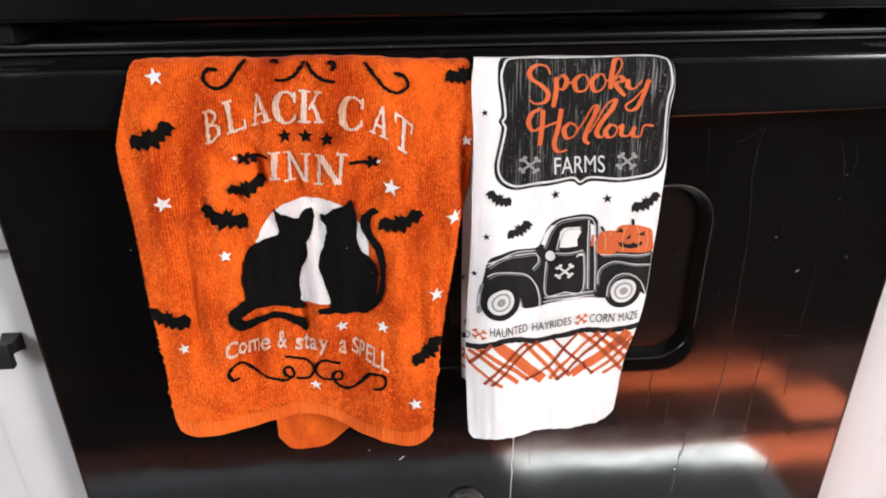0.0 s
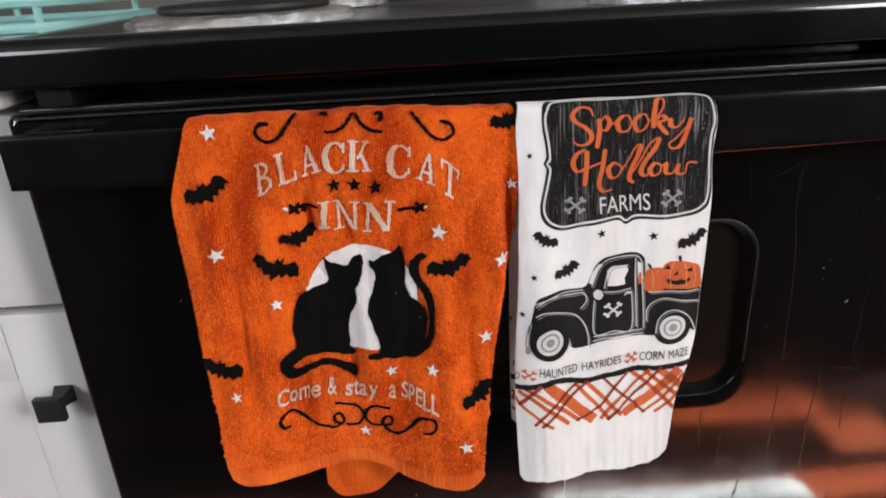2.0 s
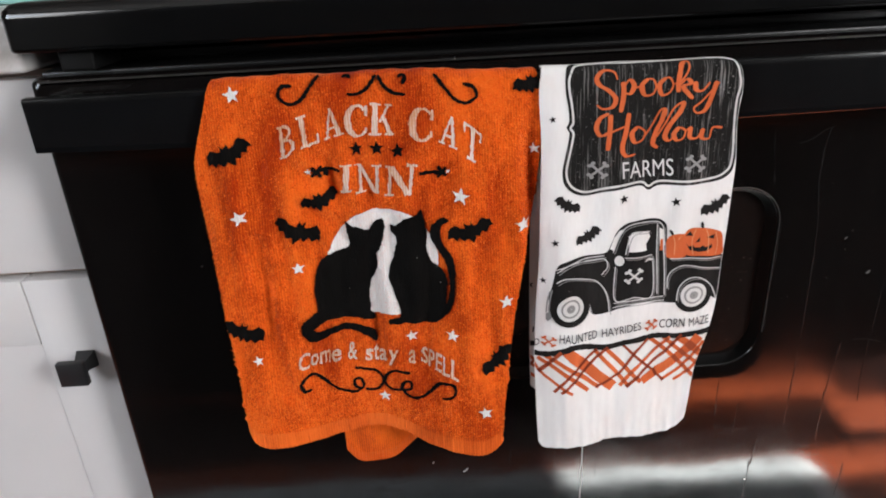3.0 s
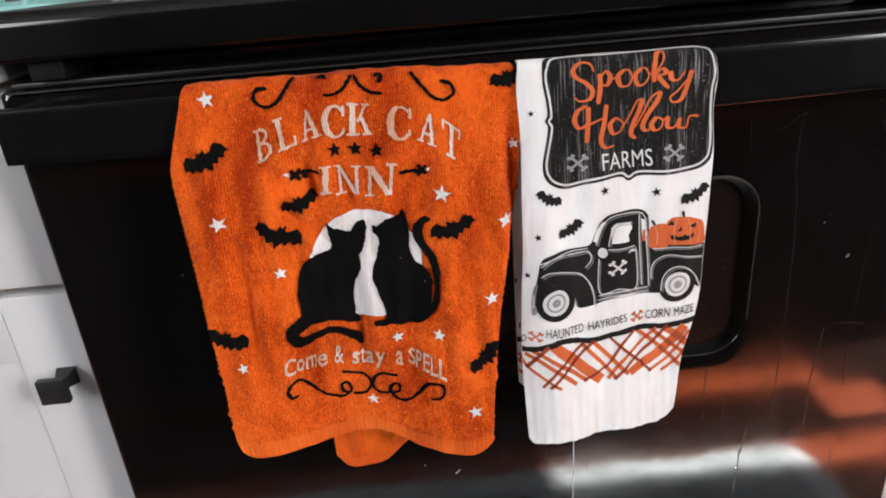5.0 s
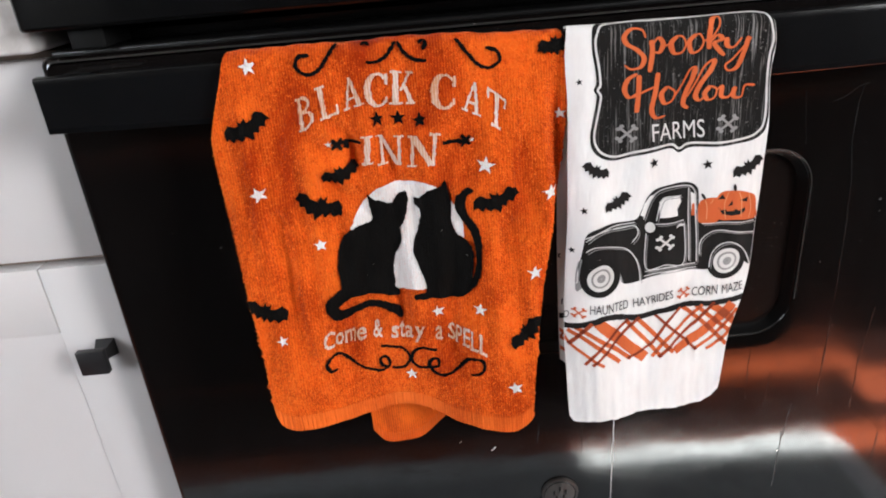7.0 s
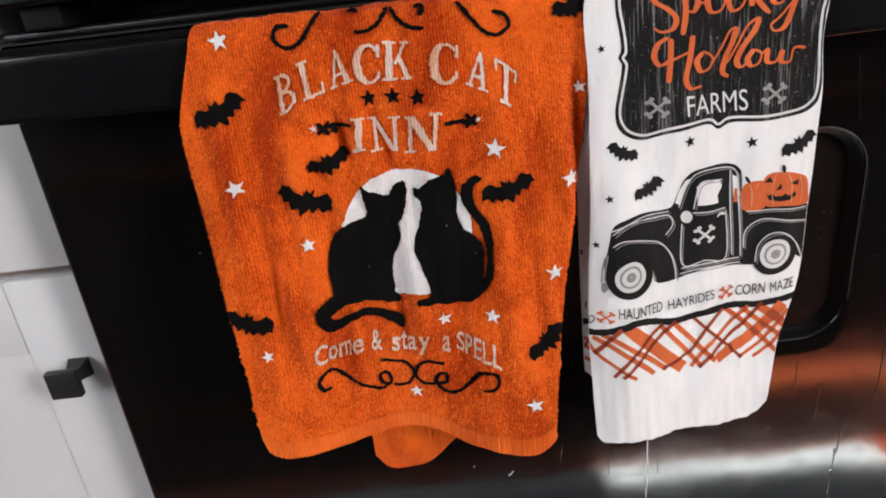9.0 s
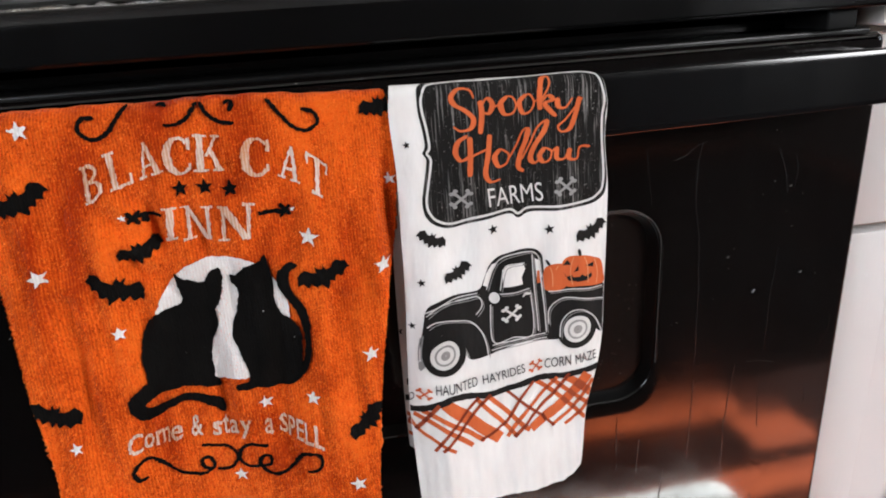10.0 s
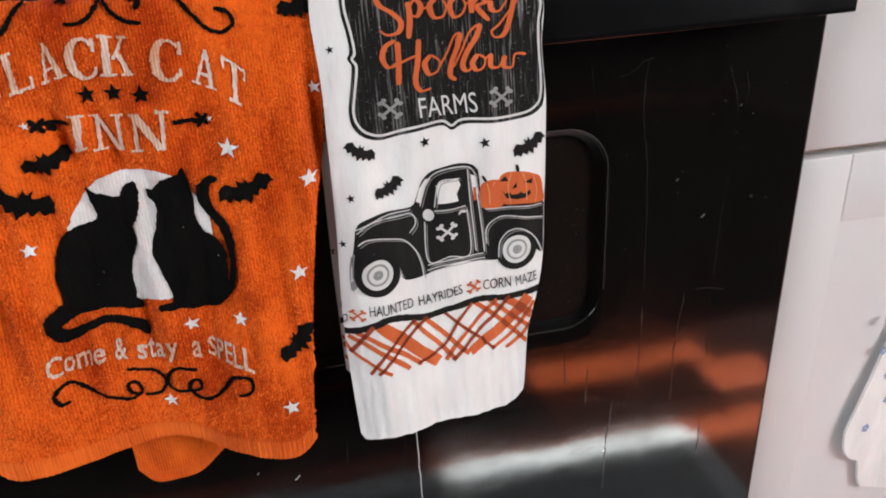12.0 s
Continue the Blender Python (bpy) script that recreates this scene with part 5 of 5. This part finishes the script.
bones(WT, 32, 781.6, 8.0, -4, 'w_grey')
bones(WT, 102.5, 781.7, 8.0, -4, 'w_grey')
shape(WT, 'pumpkin', [(86.2, 711.5), (86.4, 724.3), (89.8, 728.2), (96.1, 729.2), (101.1, 726.2), (101.2, 710.5)], 'w_orange', 0.3, True, 'orange printed pumpkin')
shape(WT, 'pumpkin', [(99.4, 713.9), (97.7, 722.8), (99.4, 730.3), (103.8, 732.7), (110.3, 732.3), (117.4, 731.3), (122.9, 729.3), (128.6, 725.9), (130.6, 716.9), (130.3, 708.4), (114.7, 709.9), (104.7, 710.3)], 'w_orange', 0.4, True, 'orange printed pumpkin')
shape(WT, 'truck_window', [(81.9, 724.9), (84.6, 725.1), (84.2, 716.3), (81.5, 716.1)], 'w_orange', 0.5, False)
shape(WT, 'pumpkin_eye', [(99.0, 727.5), (105.6, 726.5), (102.9, 730.8)], 'w_black', 0.6, False)
shape(WT, 'pumpkin_eye', [(116.0, 724.4), (121.9, 722.6), (122.4, 726.2)], 'w_black', 0.6, False)
shape(WT, 'pumpkin_nose', [(107.7, 720.6), (111.5, 721.3), (111.1, 725.0)], 'w_black', 0.6, False)
shape(WT, 'pumpkin_mouth', [(99.8, 721.9), (102.5, 718.3), (106.0, 718.8), (107.7, 716.9), (111.8, 716.8), (113.8, 718.2), (116.2, 716.7), (120.5, 718.8), (120.9, 715.9), (116.9, 713.7), (110.9, 713.2), (103.8, 715.1)], 'w_black', 0.6, False)
line(WT, 'stem', [(112.8, 731.7), (111.6, 736.8)], 2.4, 'w_black', 0.6)
line(WT, 'stem', [(90.5, 728.2), (88.2, 732.2)], 1.9, 'w_black', 0.6)
lines(WT, 'pumpkin_rib', [[(91.9, 712.8), (91.8, 722.2), (90.5, 727.4)], [(96.1, 727.9), (94.1, 724.9)], [(107.7, 732.2), (105.1, 722.8), (106.8, 711.2)], [(115.3, 731.0), (117.6, 724.2), (117.7, 712.0)], [(122.9, 728.5), (125.2, 718.5), (124.2, 709.5)]], 0.6, 'w_pale_orange', 0.55)
line(WT, 'ground_band', [(-14.9, 637.8), (-9.0, 638.5), (-0.5, 640.4), (9.6, 644.1), (17.5, 646.3), (36.2, 641.8), (56.7, 643.8), (75.8, 645.9), (100.3, 643.2), (113.2, 644.2), (123.0, 645.8), (132.0, 647.0)], 4.6, 'w_black', 0.4)
PLAID_DOWN = [
    ([(-14.5, 630.7), (-9.4, 623.1), (1.8, 615.0), (14.7, 605.8)], 2.5, 'w_orange'),
    ([(-11.3, 634.6), (1.0, 628.7), (13.3, 619.9), (27.6, 606.1)], 3.4, 'w_orange'),
    ([(-5.8, 637.6), (10.2, 629.3), (36.5, 607.7)], 3.4, 'w_orange'),
    ([(9.9, 643.3), (26.8, 626.2), (48.7, 605.2)], 8.6, 'w_orange'),
    ([(32.8, 639.8), (45.3, 624.8), (60.2, 606.2)], 3.2, 'w_orange'),
    ([(40.8, 641.4), (57.7, 622.1), (70.9, 607.4)], 3.4, 'w_orange'),
    ([(53.6, 643.3), (70.1, 626.5), (89.4, 606.0)], 2.2, 'w_rust'),
    ([(77.2, 644.4), (95.6, 627.2), (115.7, 605.1)], 3.2, 'w_orange'),
    ([(88.6, 643.3), (102.2, 630.4), (117.6, 617.1)], 3.2, 'w_orange'),
    ([(100.2, 642.3), (110.9, 634.1), (120.3, 625.0)], 5.8, 'w_orange'),
]
PLAID_UP = [
    ([(-10.9, 622.7), (-1.4, 633.8), (6.1, 642.4)], 2.8, 'w_rust'),
    ([(0.5, 607.1), (13.6, 623.3), (34.5, 640.3)], 2.3, 'w_rust'),
    ([(5.9, 607.1), (19.6, 620.2), (42.4, 641.2)], 2.3, 'w_rust'),
    ([(34.4, 608.8), (52.6, 616.4), (65.0, 634.8), (75.3, 644.8)], 2.2, 'w_rust'),
    ([(53.9, 605.7), (65.8, 621.3), (83.5, 634.4), (94.2, 642.5)], 2.8, 'w_orange'),
    ([(59.1, 605.3), (72.2, 617.2), (89.5, 629.4), (102.0, 642.4)], 2.8, 'w_rust'),
    ([(72.0, 607.8), (93.1, 618.6), (108.9, 631.4), (117.5, 641.6)], 8.0, 'w_orange'),
    ([(88.5, 605.6), (105.3, 615.4), (121.6, 636.9)], 2.8, 'w_orange'),
    ([(99.4, 602.8), (111.0, 610.6), (121.3, 624.7)], 2.8, 'w_orange'),
]


def crossing(p, q):
    """The point at which two smooth paths meet, with the direction of the first, or nothing."""
    a, b = smooth_path(p, 1.0), smooth_path(q, 1.0)
    for (x0, w0), (x1, w1) in zip(a, a[1:]):
        for (x2, w2), (x3, w3) in zip(b, b[1:]):
            d = (x1 - x0) * (w3 - w2) - (w1 - w0) * (x3 - x2)
            if abs(d) < 1e-9:
                continue
            f = ((x2 - x0) * (w3 - w2) - (w2 - w0) * (x3 - x2)) / d
            g = ((x2 - x0) * (w1 - w0) - (w2 - w0) * (x1 - x0)) / d
            if 0 <= f <= 1 and 0 <= g <= 1:
                n = math.hypot(x1 - x0, w1 - w0)
                return x0 + f * (x1 - x0), w0 + f * (w1 - w0), (x1 - x0) / n, (w1 - w0) / n
    return None


for lift, family in ((0.3, PLAID_DOWN), (0.45, PLAID_UP)):
    for pts, wide, mat in family:
        line(WT, "plaid_stripe", pts, wide, mat, lift)
for pts, wide, mat in PLAID_UP:
    for other, wide2, mat2 in PLAID_DOWN:
        hit = crossing(pts, other)
        if hit:
            x, w, dx, dw = hit
            line(WT, "plaid_crossing", [(x - dx * wide2 * 0.55, w - dw * wide2 * 0.55), (x + dx * wide2 * 0.55, w + dw * wide2 * 0.55)], wide, "w_dark_rust" if "rust" in mat + mat2 else "w_rust", 0.75)

# a loose white thread that hangs from the printed towel's hem
tpts = [(0.0295 + 0.0008 * noise.noise(Vector((i * 0.5, 0, 3))), -0.060 + 0.0002 * i, 0.556 - 0.0058 * i) for i in range(28)]
part("loose_thread", tube(smooth_path(tpts, 0.002), 0.00035, 5), M["w_light"], white_towel, "loose white thread under the hem")
for i in range(5):
    part("frayed_thread", tube([(0.0265 + 0.0014 * i, -0.0605, 0.5585), (0.0285 + 0.0004 * i, -0.0600, 0.5500), (0.0293, -0.0598, 0.5440)], 0.0003, 5), M["w_light"], white_towel)


def flower_towel():
    """A folded white towel with small blue flowers, hung on the cabinet."""
    def at(x, w):
        d = (0.80 - w)
        return x, 0.0285 - 0.002 * math.sin((x - 0.49) * 75) * min(1, d * 4), w

    t = thing("hand_towel", "white cotton towel with small blue flowers on the cabinet", "towel")
    part("cloth", cloth(at, [(0.25, 0.489), (0.355, 0.504), (0.479, 0.537), (0.80, 0.604)], [(0.25, 0.72), (0.80, 0.67)], [(0, 0.362), (0.04, 0.338), (0.10, 0.323), (0.17, 0.313), (0.20, 0.29), (0.25, 0.272), (1, 0.25)], 0.80, 60, 80, 0.003, 0.0004, 8.0), M["white"], t)
    part("hook", tube([(0.635, CF, 0.79), (0.635, 0.02, 0.79), (0.635, 0.015, 0.80), (0.635, 0.015, 0.81)], 0.005, 8), M["black_metal"], t, "black hook")
    rnd = random.Random(5)
    for i in range(26):
        x, w = 0.530 + 0.02 * (i % 7) + rnd.uniform(-0.005, 0.005), 0.36 + 0.045 * (i // 7) * 1.6 + (0.03 if i % 2 else 0) + rnd.uniform(-0.006, 0.006)
        bm = bmesh.new()
        for k in range(5):
            a = k * 1.257 + i
            blob(bm, x + 0.0032 * math.cos(a), w + 0.0032 * math.sin(a), 0.0024, 0.00003 * k)
        lay(bm, (at, t, 0.0, [(0, 0.4)], [(0, 0.8)]), 0.0007, 1.0)
        part("flower", bm, M["w_blue"], t, "small blue flower")
    return t


flower_towel()

# printing on the part of the white towel that shows behind its fold
BT = (back_white, white_towel, 0.0, [(0.55, -0.0140), (0.62, -0.0158), (0.74, -0.0138), (0.846, -0.008)], [(0, 0.02)])
line(BT, "ground_band", [(-24, 642), (-18, 641), (-6, 640)], 4.5, "w_black", 0.4)
for a in (634, 628, 619):
    line(BT, "plaid_stripe", [(-24, a), (-14, a - 6), (-4, a - 14)], 2.6, "w_orange", 0.4)
line(BT, "plaid_stripe", [(-24, 616), (-14, 624), (-6, 636)], 2.0, "w_rust", 0.5)
for x, w in ((-15.0, 690.0), (-18.0, 668.0)):
    star(BT, x, w, 3.2, 10, "w_black")
for i in range(3):
    line(BT, "print_mark", [(-21 + 4 * i, 650), (-20.4 + 4 * i, 655)], 1.2, "w_black", 0.4)

# looped pile that stands off the orange terry
prnd = random.Random(11)
verts, faces = [], []
for i in range(75000):
    u, w = prnd.random(), prnd.uniform(0.572, ZC + RC * 1.3)
    l, r = lerp_table(O_LEFT, w), lerp_table(O_RIGHT, w)
    if w < lerp_table(O_HEM, u) + 0.0125:
        continue
    x = round((l + (r - l) * u) / 0.0011) * 0.0011 + prnd.uniform(-0.00016, 0.00016)
    x = min(max(x, l), r)
    p = lifted(orange_at, x, w, 0.0)
    q = lifted(orange_at, x + prnd.uniform(-0.0003, 0.0003), min(w - prnd.uniform(0.0002, 0.0012), ZC + RC * 1.5), prnd.uniform(0.0005, 0.00125))
    a = prnd.uniform(0, math.pi)
    s = Vector((math.cos(a), 0.3 * math.sin(a), 0.35 * math.sin(a))) * prnd.uniform(0.00022, 0.00042)
    n = len(verts)
    verts += [p - s, p + s, q + s * 0.8, q - s * 0.8]
    faces.append((n, n + 1, n + 2, n + 3))
me = bpy.data.meshes.new("terry_nap")
me.from_pydata(verts, [], faces)
me.materials.append(M["loops"])
pile = new("terry_nap", me)
pile.parent = orange_towel
tagged(pile, "orange looped pile of the terry", kind="stuff")

# ---- floor planks ----
plank_meshes = []
for i in range(4):
    bm = box(-0.6, 0.6, -0.0405, 0.0405, -0.012, 0.0, 0.0012, 1)
    ob = part("plank", bm, M["wood"])
    plank_meshes.append(ob.data)
    bpy.data.objects.remove(ob)
floor = bpy.data.objects["floor"]
prnd = random.Random(3)
for j in range(int((FY - BY) / 0.082) + 1):
    y = FY - 0.041 - j * 0.082
    x = LX - prnd.uniform(0.0, 1.1)
    while x < RX - 0.02:
        a, b = max(x, LX), min(x + 1.2, RX)
        if y - 0.041 > BY and b - a > 0.02:
            ob = new("plank", plank_meshes[(j * 7 + int(x * 10)) % 4])
            ob.location, ob.scale = ((a + b) / 2, y, 0), ((b - a) / 1.2, 1, 1)
            ob.parent = floor
        x += 1.202
